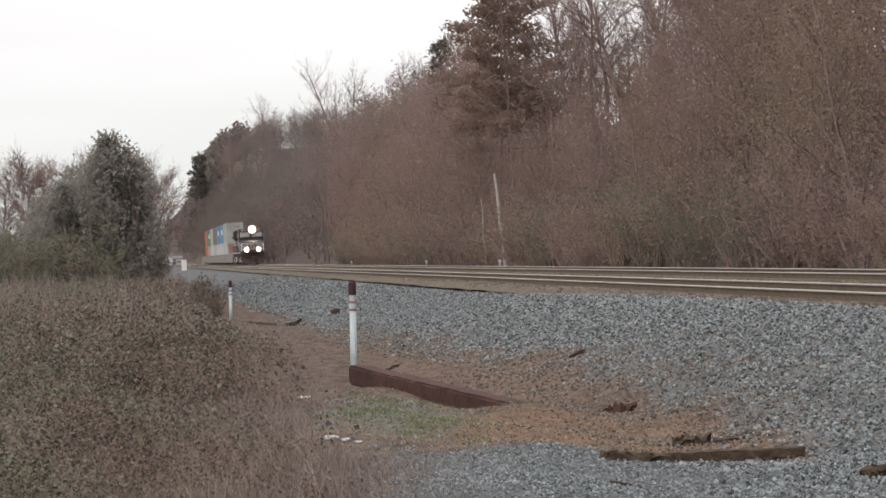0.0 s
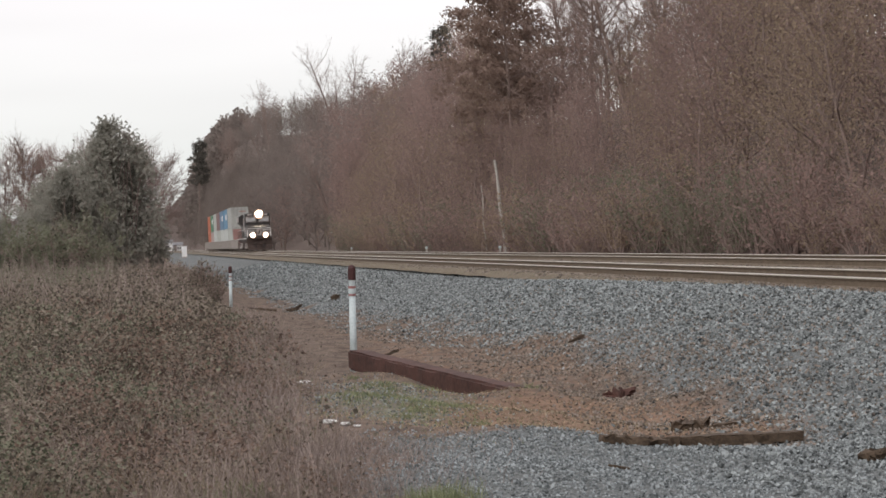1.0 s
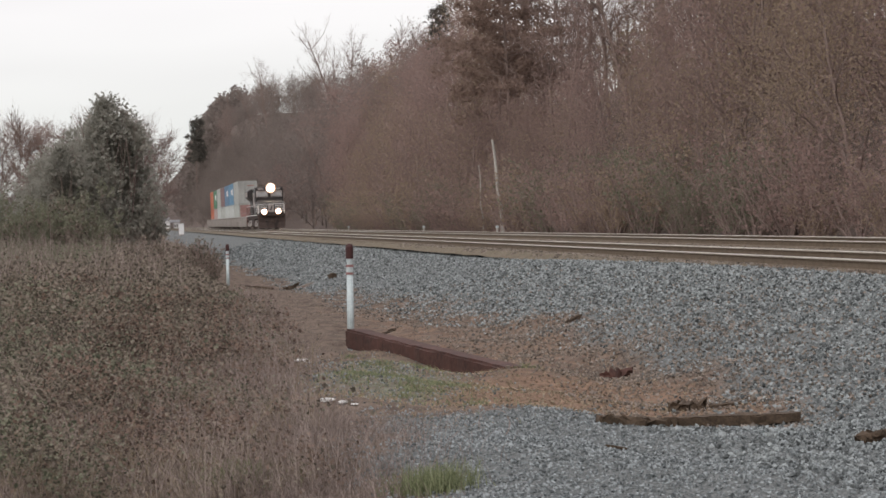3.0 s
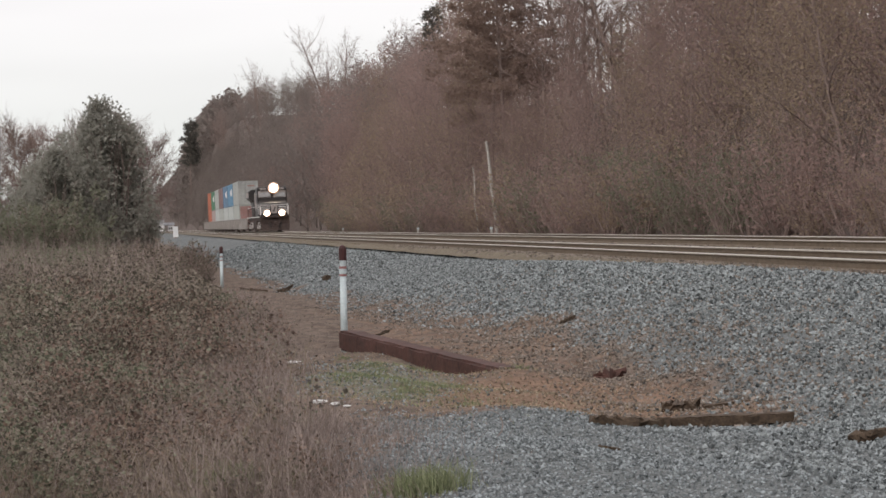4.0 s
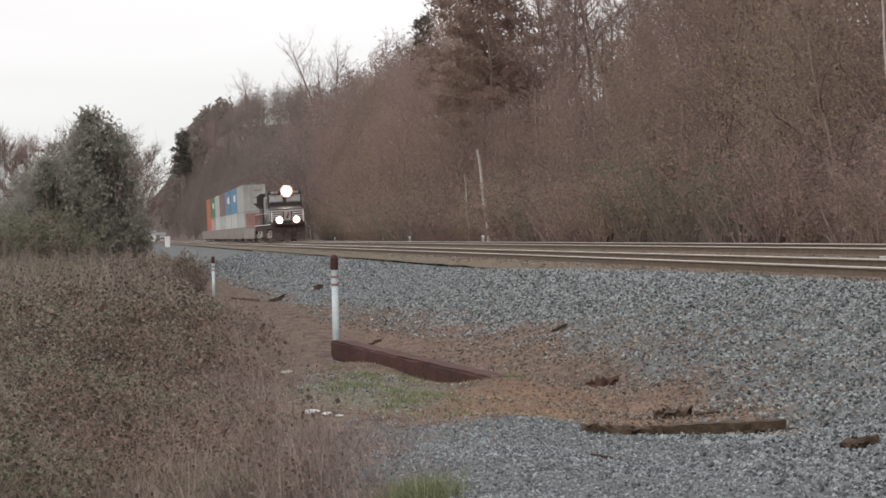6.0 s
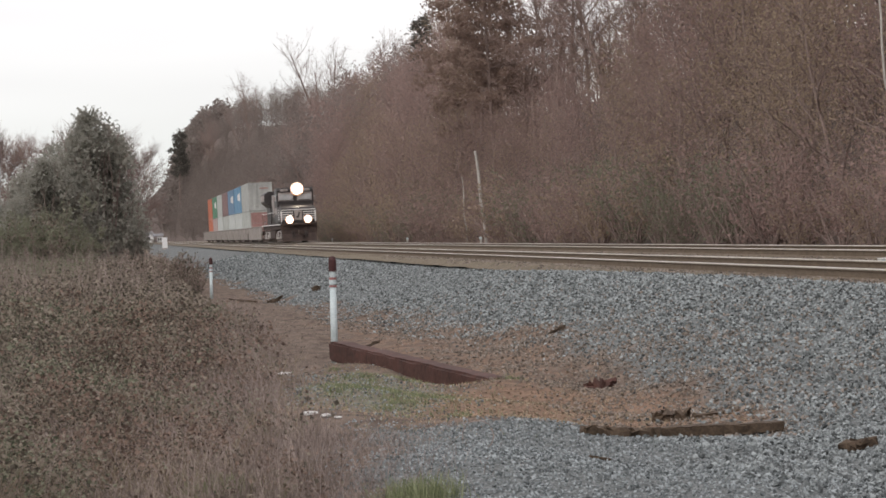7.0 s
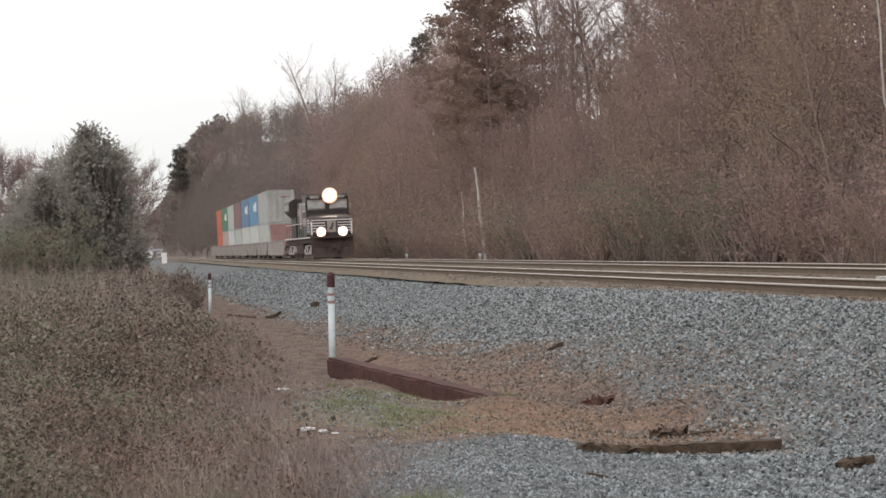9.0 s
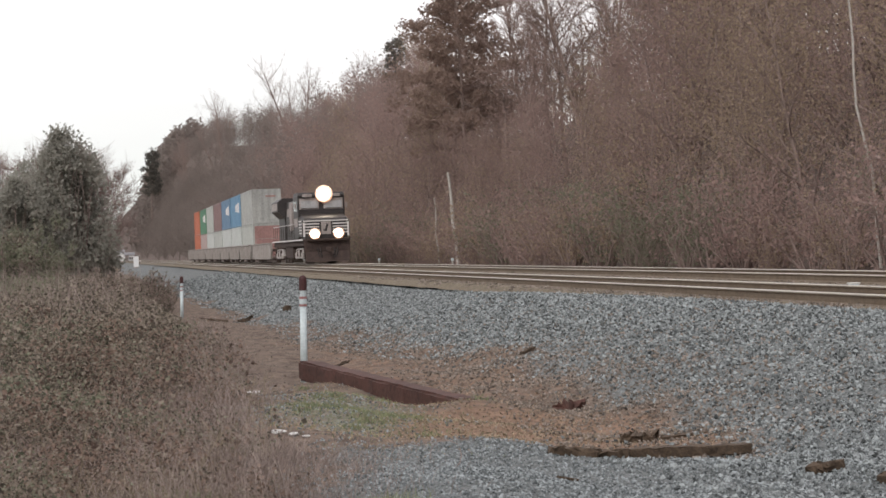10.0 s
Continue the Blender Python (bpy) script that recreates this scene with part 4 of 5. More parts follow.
def in_view(a, c, margin=0.012):
    x, d = XD(a, c)
    return (x / d > -0.245 - margin) & (x / d < 0.245 + margin) & (d > 11.6)


def wave(a, c):
    return 0.5 * np.sin(a * 1.3 + c * 0.8) + 0.4 * np.sin(a * 2.9 - c * 1.7) + 0.3 * np.sin(c * 4.1 + a * 0.6)


def build_stones():
    a, c = 10.5 + 36 * NR.random(190000) ** 1.1, NR.uniform(4.0, 9.9, 190000)
    dusty = c + 0.35 * wave(a, c) < np.where(NR.random(len(a)) < 0.16, NR.uniform(6, 9.5, len(a)), NR.uniform(4.2, 6.4, len(a))) + 1.1 * smooth(17, 21, a) * smooth(34, 27, a)
    dusty &= a > 15.9 + 0.3 * wave(a, c)
    keep = in_view(a, c) & (c + 0.35 * wave(a, c) > NR.uniform(3.7, 5.4, len(a)) + 0.3 * smooth(17, 24, a)) & (NR.random(len(a)) < np.clip(1.25 - a / 60, 0.4, 1))
    a, c, dusty = a[keep][:56000], c[keep][:56000], dusty[keep][:56000]
    p, size = spots(a, c, NR.uniform(-0.012, 0.02, len(a))), 0.0128 + 0.00030 * a
    stone_mesh("ballast_stones", p[~dusty], size[~dusty], M_STONE, "grey crushed stone ballast on the embankment slope")
    stone_mesh("dusty_ballast_stones", p[dusty], size[dusty] * 0.85, M_RUSTSTONE, "soil-stained crushed stones at the foot of the slope")
    a, c = 44 + 96 * NR.random(70000) ** 1.6, NR.uniform(4.4, 9.9, 70000)
    keep = in_view(a, c) & (c + 0.45 * wave(a, c) > NR.uniform(4.2, 5.8, len(a)))
    a, c = a[keep][:26000], c[keep][:26000]
    stone_mesh("distant_ballast_stones", spots(a, c, 0.005), 0.021 + 0.00035 * (a - 44), M_STONE, "grey crushed stone ballast farther along the slope")
    a, c = NR.uniform(10.4, 18.9, 70000), NR.uniform(0.9, 7, 70000)
    keep = in_view(a, c) & (a + 0.3 * wave(a, c) - 0.9 * smooth(3.3, 2.2, c) < NR.uniform(15.9, 17.0, len(a))) & (c + 0.3 * wave(a, c) > NR.uniform(1.3, 2.4, len(a)))
    a, c = a[keep][:25000], c[keep][:25000]
    stone_mesh("gravel", spots(a, c, NR.uniform(-0.008, 0.012, len(a))), np.full(len(a), 0.0105), M_GRAVEL, "pale blue-grey crushed gravel of a service drive")
    a, c = NR.uniform(16, 60, 14000), NR.uniform(2.0, 6.0, 14000)
    keep = in_view(a, c) & (NR.random(len(a)) < 0.75)
    a, c = a[keep][:5000], c[keep][:5000]
    stone_mesh("stray_stones", spots(a, c, 0.002), 0.005 + 0.0002 * a, M_RUSTSTONE, "stray soil-stained stones strewn over bare red earth")


build_stones()


def build_crown_stones():
    a = NR.uniform(20, 75, 16000)
    c = np.where(NR.random(16000) < 0.45, NR.uniform(9.7, 10.15, 16000), NR.uniform(12.0, 14.2, 16000))
    keep = in_view(a, c) & (NR.random(16000) < np.clip(1.5 - a / 60, 0.35, 1))
    a, c = a[keep][:5200], c[keep][:5200]
    z = np.interp(c, [9.5, 9.83, 10.1, 12.1, 13.0, 14.0], [-0.34, -0.185, -0.16, -0.165, -0.24, -0.165])
    p = np.stack([a * DIRX + c * DIRY, a * DIRY - c * DIRX, z + 0.005], 1)
    stone_mesh("crown_stones", p, 0.015 + 0.0003 * a, M_RUSTSTONE, "rust-dusted stones on the trackbed crown")


build_crown_stones()


def bramble_edge(a):
    return 1.28 + 0.05 * np.clip(a - 17, -6, 22) + 0.2 * np.sin(a * 0.9) + 0.17 * np.sin(a * 2.3 + 1)


def mound(a, c):
    """Height of the bramble thicket over the ground."""
    back = np.clip(bramble_edge(a) - c, 0, 3) / 3
    h = 0.06 + 0.50 * back ** 0.65 + (0.17 * np.sin(a * 0.8 + c * 1.3) + 0.17 * np.sin(a * 1.9 - c * 2.2) + 0.13 * np.sin(a * 3.3 + c * 4.7)) * np.clip(0.35 + 2 * back, 0, 1)
    return np.maximum(0.05, h) * (1 + 0.25 * smooth(40, 70, a))


def field_points(n, a0, a1, power):
    a = a0 + (a1 - a0) * NR.random(n) ** power
    c = NR.uniform(-10, 4.2, n) * np.maximum(1, a / 40)
    keep = in_view(a, c) & (c < bramble_edge(a))
    return a[keep], c[keep]


def build_brambles():
    # sprays of leaves on the canes, thicket leaves between dark gaps
    a, c = field_points(46000, 12.6, 38, 1.2)
    keep = NR.random(len(a)) < np.clip(0.5 + 0.5 * np.sin(a * 1.7 + c * 2.9) + 0.45 * np.sin(a * 2.7 - c * 4.3) + 0.3 * np.sin(a * 5.1 + c * 6.7), 0.04, 1) * (1 - 0.6 * smooth(1.5, 0.5, bramble_edge(a) - c))
    a, c = a[keep][:4600], c[keep][:4600]
    shade = NR.random(len(a))
    greenish = 0.20 + 0.28 * np.sin(a * 0.7 + c * 1.1) + 0.40 * smooth(0.3, -3.5, c)
    reddish = 0.10 + 0.55 * smooth(-1.6, 1.0, c + 0.8 * np.sin(a * 0.9))
    kind = np.where(shade < greenish, 1, np.where(NR.random(len(a)) < reddish, 2, 0))
    n = 19
    wide = NR.uniform(0.07, 0.24, len(a)) * (1 + 0.015 * a)
    off = NR.normal(size=(len(a), n, 3)) * np.array([0.7, 0.7, 0.42])
    off[:, :, 2] = np.abs(off[:, :, 2]) - 0.15
    mid = spots(a, c, mound(a, c) * NR.uniform(0.45, 1.05, len(a)))
    p = mid[:, None] + off * wide[:, None, None]
    size = np.repeat((0.013 + 0.0010 * a) * NR.uniform(0.6, 1.5, len(a)), n).reshape(len(a), n)
    for k, name, material, label in ((0, "bramble_leaves", M_DRYLEAF, "withered brown bramble leaves in a low thicket"), (1, "green_bramble_leaves", M_GREENLEAF, "dull green leaves among dry brambles"),
                                     (2, "russet_bramble_leaves", M_RUSSET, "russet withered leaves at the thicket's edge")):
        leaf_mesh(name, p[kind == k].reshape(-1, 3), size[kind == k].reshape(-1), material, label, "brambles")
    # matted dead grass among the brambles
    a, c = field_points(40000, 12.6, 30, 1.5)
    keep = NR.random(len(a)) < 0.25 + 0.75 * smooth(19, 14, a)
    a, c = a[keep][:5200], c[keep][:5200]
    blade_mesh("matted_grass", spots(a, c, mound(a, c) * NR.uniform(0.1, 0.6, len(a))), NR.uniform(0.08, 0.26, len(a)), NR.uniform(0.08, 0.4, len(a)), np.full(len(a), 0.0026), M_HAY, "matted dull straw grass among brambles", "grass", 2)
    # fine twiggy weeds that creep over the gravel's edge
    a = NR.uniform(12.4, 17.4, 5200)
    c = bramble_edge(a) + NR.normal(0.1, 0.42, len(a))
    keep = in_view(a, c)
    a, c = a[keep][:3000], c[keep][:3000]
    blade_mesh("twiggy_weeds", spots(a, c), NR.uniform(0.05, 0.22, len(a)), NR.uniform(0.03, 0.2, len(a)), np.full(len(a), 0.0022), M_CANE, "fine brown twiggy weeds over gravel", "weeds", 2)
    a, c = field_points(190000, 36, 90, 1.0)
    a, c = a[:42000], c[:42000]
    p = spots(a, c, mound(a, c) * NR.random(len(a)) ** 0.45 * 1.1)
    lush = (a > 62 + 4 * np.sin(c * 0.9)) & (c < -0.6) & (NR.random(len(a)) < 0.75)
    leaf_mesh("distant_bramble_leaves", p[~lush], (0.035 + 0.0010 * a)[~lush], M_DRYLEAF, "withered brown brambles farther across the field", "brambles")
    leaf_mesh("distant_green_growth", p[lush], (0.035 + 0.0010 * a)[lush], M_PRIVET, "dull green growth along the field's far side", "brambles")
    a, c = field_points(30000, 12.8, 40, 1.2)
    a, c = a[:4200], c[:4200]
    h = mound(a, c) * NR.uniform(0.8, 1.5, len(a))
    blade_mesh("bramble_canes", spots(a, c), h, NR.uniform(0.15, 1.2, len(a)), np.full(len(a), 0.004), M_CANE, "arching dry bramble canes", "brambles", 3)
    a, c = field_points(26000, 40, 92, 1.0)
    a, c = a[:4200], c[:4200]
    blade_mesh("distant_bramble_canes", spots(a, c), mound(a, c) * NR.uniform(1.0, 2.0, len(a)), NR.uniform(0.2, 0.7, len(a)), np.full(len(a), 0.010), M_CANE, "dry stems farther across the field", "brambles", 2)
    # tall reddish stems along the thicket's edge
    a = 12.6 + 32 * NR.random(16000) ** 1.4
    c = bramble_edge(a) - np.abs(NR.normal(0, 0.8, len(a))) + 0.15
    keep = in_view(a, c)
    a, c = a[keep][:5200], c[keep][:5200]
    blade_mesh("dead_weed_stems", spots(a, c), 0.15 + 0.5 * NR.random(len(a)) ** 1.5, NR.uniform(0.05, 0.5, len(a)), np.full(len(a), 0.0028), M_CANE, "thin reddish dead weed stems", "weeds", 3)


build_brambles()


def pale_stalks():
    """A few tall bleached stalks that stand out of the thicket."""
    r = random.Random(23)
    for x, d in ((-1.85, 14.4), (-2.3, 15.6), (-2.9, 17.5), (-1.9, 19.0), (-2.6, 14.0), (-3.3, 20.5), (-2.0, 22.0), (-3.0, 24.0), (-3.6, 26.0)):
        a, c = AC(x, d)
        g = Growth(int(d * 100))
        pts, _ = g.path((0, 0, 0), (r.gauss(0, 0.15), r.gauss(0, 0.15), 1), r.uniform(0.35, 0.65), 0.12, 0.05, 6)
        g.limb(pts, 0.006, 0.003, 5)
        for _ in range(4):
            tw, _ = g.path(pts[r.randint(2, 5)], (r.gauss(0, 1), r.gauss(0, 1), 0.9), r.uniform(0.1, 0.28), 0.15, 0.0, 2)
            g.limb(tw, 0.003, 0.0015, 3)
        ob = soup("dry_stalk", g.v, g.f, M_HAY, smooth=True)
        ob.matrix_basis = pose(x, d, float(ground_z(a, c)))
        tagged(ob, "tall bleached dry weed stalk among brambles", "weed", group="dry stalks")


pale_stalks()


def build_grass():
    a, c = NR.normal(21.3, 1.7, 2600), NR.normal(2.7, 0.5, 2600)
    blade_mesh("grass_patch", spots(a, c), NR.uniform(0.012, 0.05, len(a)), NR.uniform(0.0, 0.06, len(a)), np.full(len(a), 0.004), M_GRASS, "short green grass growing through gravel", "grass", 2)
    a, c = NR.normal(22.2, 2.0, 2600), NR.normal(2.55, 0.6, 2600)
    stone_mesh("mossy_pebbles", spots(a, c, 0.003), np.full(len(a), 0.012), M_STONE, "grey pebbles among thin grass")
    for k in range(26):
        a0, c0 = NR.normal(21.9, 1.5), NR.normal(2.75, 0.42)
        a, c = NR.normal(a0, 0.12, 60), NR.normal(c0, 0.07, 60)
        blade_mesh("grass_tuft", spots(a, c), NR.uniform(0.02, 0.07, 60), NR.uniform(0.0, 0.06, 60), np.full(60, 0.004), M_GRASS, "small green grass tuft among pebbles", "grass", 2)
    for x, d, n in ((-0.46, 13.35, 700), (-1.75, 13.5, 500)):
        a0, c0 = AC(x, d)
        a, c = NR.normal(a0, 0.16, n), NR.normal(c0, 0.13, n)
        blade_mesh("grass_tuft", spots(a, c), NR.uniform(0.08, 0.2, n), NR.uniform(0.0, 0.12, n), np.full(n, 0.003), M_GRASS, "green grass tuft at the gravel's edge", "grass", 3)
    a, c = NR.uniform(16, 27, 16000), NR.uniform(1.4, 5.6, 16000)
    keep = in_view(a, c) & (wave(a, c) > NR.uniform(-1.0, 0.9, len(a)))
    a, c = a[keep][:6800], c[keep][:6800]
    blade_mesh("dead_grass", spots(a, c), NR.uniform(0.01, 0.05, len(a)), NR.uniform(0.02, 0.14, len(a)), np.full(len(a), 0.003), M_STRAW, "flattened straw-coloured dead grass", "grass", 2)


def build_chips():
    a, c = NR.uniform(16.6, 23.5, 9000), NR.uniform(2.6, 5.6, 9000)
    keep = in_view(a, c) & (soil_masks(a, c)[1] > NR.uniform(0.2, 1.0, len(a)))
    a, c = a[keep][:4200], c[keep][:4200]
    leaf_mesh("wood_chips", spots(a, c, 0.006), np.full(len(a), 0.024), M_HAY, "dry straw and bark chips strewn on red soil", "litter", 0.3)


build_grass()
build_chips()

# ---- posts, timbers, litter ----


def marker_post(x, d, height, label, lean=0.0):
    a, c = AC(x, d)
    z = stand(a, c)
    post = thing("marker_post", label, "marker post", pose(x, d, z - 0.05, 0, lean, 20), group="marker posts")
    h = height + 0.05
    part("shaft", tube(B(), (0, 0, 0), (0, 0, h - 0.40), 0.053, 0.046, 16), M_WHITE, post, smooth=True)
    bm = B()
    tube(bm, (0, 0, h - 0.40), (0, 0, h - 0.30), 0.052, 0.052, 16)
    tube(bm, (0, 0, h - 0.30), (0, 0, h - 0.21), 0.040, 0.048, 16)
    part("neck", bm, M_WHITE, post)
    bm = B()
    tube(bm, (0, 0, h - 0.44), (0, 0, h - 0.41), 0.0535, 0.0535, 16)
    part("band", bm, M_REDBAND, post, "faded red band")
    part("band", tube(B(), (0, 0, h - 0.335), (0, 0, h - 0.30), 0.0535, 0.0535, 16), M_REDBAND, post, "faded red band")
    bm = B()
    tube(bm, (0, 0, h - 0.215), (0, 0, h - 0.05), 0.056, 0.056, 16)
    tube(bm, (0, 0, h - 0.05), (0, 0, h - 0.015), 0.056, 0.04, 16)
    tube(bm, (0, 0, h - 0.015), (0, 0, h), 0.04, 0.015, 16)
    part("cap", bm, M_CAP, post, "dark maroon rounded cap")


marker_post(-2.035, 28.8, 0.516 - stand(*AC(-2.0, 28.8)), "white plastic marker post with a dark cap behind a timber", 1.3)
marker_post(-7.90, 61.0, 0.24 - stand(*AC(-7.85, 61.0)), "white plastic marker post with a dark cap among brambles", 1.3)


def beam(name, label, p, q, width, height, material, category, knocks=0.012, cuts=14, seed=1):
    """A rough timber from p to q, with worn edges and a wandering face."""
    p, q = Vector(p), Vector(q)
    L = (q - p).length
    bm = B()
    bmesh.ops.create_cube(bm, size=1.0)
    bmesh.ops.scale(bm, vec=(width, L, height), verts=bm.verts)
    bmesh.ops.bevel(bm, geom=list(bm.edges), offset=min(width, height) * 0.1, segments=2, affect="EDGES")
    lengthwise = [e for e in bm.edges if abs(e.verts[0].co.y - e.verts[1].co.y) > L * 0.5]
    bmesh.ops.subdivide_edges(bm, edges=lengthwise, cuts=cuts)
    r = random.Random(seed)
    for v in bm.verts:
        v.co += Vector((r.gauss(0, knocks), r.gauss(0, knocks), r.gauss(0, knocks)))
    ob = link(name, bm, material)
    way = q - p
    ob.matrix_basis = Matrix.Translation((p + q) / 2) @ way.to_track_quat("Y", "Z").to_matrix().to_4x4()
    return tagged(ob, label, category)


beam("timber_beam", "long creosoted red-brown timber half sunk in soil", (-1.96, 28.35, -0.80), (0.22, 22.9, -1.01), 0.26, 0.27, M_TIMBER, "timber", 0.004, 26, 2)


def on_ground(x, d, lift=0.0):
    a, c = AC(x, d)
    return (x, d, stand(a, c) + lift)


beam("rotten_plank", "long rotten dark plank lying at the gravel's edge", on_ground(1.36, 16.55, 0.03), on_ground(2.47, 16.85, 0.035), 0.15, 0.085, M_OLDWOOD, "plank", 0.007, 14, 3)
beam("rotten_plank", "broken rotten plank crumbling into red soil", on_ground(0.80, 16.35, 0.02), on_ground(1.42, 16.5, 0.02), 0.13, 0.07, M_OLDWOOD, "plank", 0.012, 12, 4)
beam("rotten_plank", "brown plank half buried below the slope", (1.88, 18.15, -0.945), (2.46, 18.15, -0.905), 0.12, 0.06, M_OLDWOOD, "plank", 0.008, 10, 5)
beam("rotten_log", "rotten brown log half sunk in red soil", (1.54, 18.30, -0.955), (1.84, 18.25, -0.95), 0.20, 0.11, M_OLDWOOD, "log", 0.016, 8, 6)
beam("wood_chunk", "broken brown chunk of wood on gravel", on_ground(2.62, 14.85, 0.03), on_ground(2.86, 14.95, 0.04), 0.12, 0.06, M_OLDWOOD, "wood scrap", 0.012, 4, 7)
beam("wood_chunk", "broken brown chunk of wood on gravel", on_ground(3.0, 14.2, 0.02), on_ground(3.3, 14.35, 0.03), 0.12, 0.07, M_OLDWOOD, "wood scrap", 0.012, 4, 8)
beam("clod", "red-brown clod of earth and roots below the slope", on_ground(1.20, 22.9, 0.02), on_ground(1.48, 22.8, 0.04), 0.14, 0.09, M_TIMBER, "clod", 0.03, 6, 9)
beam("fallen_stick", "dead stick lying on the bank", on_ground(-1.75, 30.5, 0.03), on_ground(-1.45, 29.9, 0.12), 0.03, 0.03, M_OLDWOOD, "stick", 0.006, 6, 10)
beam("fallen_stick", "dead stick lying on the bank", on_ground(-7.5, 62.0, 0.04), on_ground(-6.6, 61.6, 0.05), 0.04, 0.035, M_OLDWOOD, "stick", 0.012, 6, 11)
beam("fallen_stick", "dead forked branch lying on ballast", on_ground(-6.15, 62.0, 0.05), on_ground(-5.85, 61.7, 0.18), 0.06, 0.05, M_OLDWOOD, "stick", 0.02, 6, 12)
beam("fallen_stick", "dead forked branch lying on ballast", on_ground(-6.3, 61.9, 0.05), on_ground(-6.0, 62.1, 0.09), 0.09, 0.08, M_OLDWOOD, "stick", 0.02, 6, 13)
beam("wood_chunk", "dark block of wood lying on ballast", on_ground(-5.0, 63.0, 0.06), on_ground(-4.8, 63.1, 0.08), 0.18, 0.16, M_OLDWOOD, "wood scrap", 0.02, 4, 14)
beam("fallen_stick", "dead stick lying on ballast", on_ground(1.05, 28.9, 0.03), on_ground(1.25, 29.2, 0.05), 0.035, 0.035, M_OLDWOOD, "stick", 0.008, 5, 15)


def scrap(x, d, size, seed):
    bm = B()
    bmesh.ops.create_icosphere(bm, subdivisions=2, radius=size)
    r = random.Random(seed)
    for v in bm.verts:
        v.co = Vector((v.co.x * 1.4, v.co.y, v.co.z * 0.35)) * r.uniform(0.75, 1.2)
    ob = link("plastic_scrap", bm, M_PLASTIC)
    p = on_ground(x, d, size * 0.25)
    ob.matrix_basis = pose(*p, 0, 0, r.uniform(0, 180))
    tagged(ob, "crumpled pale plastic scrap lying on the ground", "litter")


for i, (x, d, size) in enumerate(((-2.4, 25.2, 0.075), (-1.56, 18.4, 0.055), (-1.40, 18.2, 0.05), (-1.28, 18.1, 0.035), (2.82, 14.95, 0.045), (2.7, 15.2, 0.03), (1.92, 17.3, 0.03), (-0.95, 26.2, 0.035))):
    scrap(x, d, size, i)

def hoop(x, d, r, label):
    g = Growth(7)
    pts = [Vector((r * math.cos(w), 0.04 * math.sin(3 * w), r * 0.9 + r * math.sin(w))) for w in [-1.3 + 0.42 * k for k in range(12)]]
    g.limb(pts, 0.005, 0.003, 5)
    ob = soup("bramble_hoop", g.v, g.f, M_CANE, smooth=True)
    ob.matrix_basis = pose(*on_ground(x, d, -0.01))
    tagged(ob, label, "bramble cane")


hoop(-0.04, 15.6, 0.12, "looped dry bramble cane rooted in gravel")
beam("fallen_stick", "short dark stick lying on gravel", on_ground(0.78, 15.1, 0.015), on_ground(0.93, 15.0, 0.02), 0.018, 0.016, M_OLDWOOD, "stick", 0.003, 4, 16)

# ---- trackside fittings ----


def stake(a, c):
    z = stand(a, c)
    ob = thing("survey_stake", "short pale stake beyond the far track", "stake", along(a, c, z), group="survey stakes")
    bm = B()
    box(bm, (0, 0, 0.36), (0.10, 0.10, 0.78), 0.01)
    part("stake_body", bm, M_PALEBARK, ob)
    part("stake_cap", box(B(), (0, 0, 0.79), (0.14, 0.14, 0.12), 0.02), M_WHITE, ob, "white cap")


for a in (101.5, 127.5, 172.0):
    stake(a, 18.4)

junction = thing("junction_box", "small white junction box between the tracks", "junction box", along(33.2, 13.0, -0.24))
part("box_body", box(B(), (0, 0, 0.12), (0.17, 0.14, 0.09), 0.02), M_WHITE, junction)
part("box_lid", box(B(), (0, 0, 0.18), (0.19, 0.16, 0.025), 0.008), M_PLASTIC, junction)
for s in (-1, 1):
    part("foot", box(B(), (s * 0.07, 0, 0.04), (0.03, 0.14, 0.09)), M_STEEL, junction)

cabinet = thing("relay_cabinet", "white trackside relay cabinet far down the line", "cabinet", along(303, 7.6, stand(303, 7.6)))
part("cabinet_body", box(B(), (0, 0, 0.9), (0.75, 0.6, 1.5), 0.03), M_HOUSE, cabinet)
part("cabinet_roof", box(B(), (0, 0, 1.69), (0.85, 0.7, 0.08), 0.02), M_HOUSE, cabinet)
part("plinth", box(B(), (0, 0, 0.06), (0.85, 0.7, 0.2), 0.01), M_GREYPANEL, cabinet)
part("cabinet_door", box(B(), (0, -0.305, 0.9), (0.6, 0.02, 1.3), 0.005), M_HOUSE, cabinet)


def house(x, d, w, l, h, roof):
    a, c = AC(x, d)
    t = thing("white_shed", "small white building far beyond the tracks", "building", pose(x, d, stand(a, c), 0, 0, 12), group="distant buildings")
    part("wall", box(B(), (0, 0, h / 2), (w, l, h)), M_HOUSE, t)
    bm = B()
    prism(bm, [(-l / 2 - 0.3, h), (0, h + roof), (l / 2 + 0.3, h)], -w / 2 - 0.3, w / 2 + 0.3)
    part("roof", bm, M_ROOF, t)
    part("door", box(B(), (-w * 0.2, -l / 2 - 0.02, 1.05), (1.0, 0.05, 2.1)), M_GREYPANEL, t)
    for k in (0.1, 0.3):
        part("window", box(B(), (w * k, -l / 2 - 0.02, h * 0.55), (w * 0.12, 0.05, h * 0.3)), M_GLASS, t)


house(-103, 620, 5.0, 4, 2.4, 0.9)
house(-98.0, 605, 6.0, 5, 2.8, 1.0)
house(-94.6, 612, 3.2, 4, 2.2, 0.8)

# ---- dead snags and pale limbs at the wood's edge ----


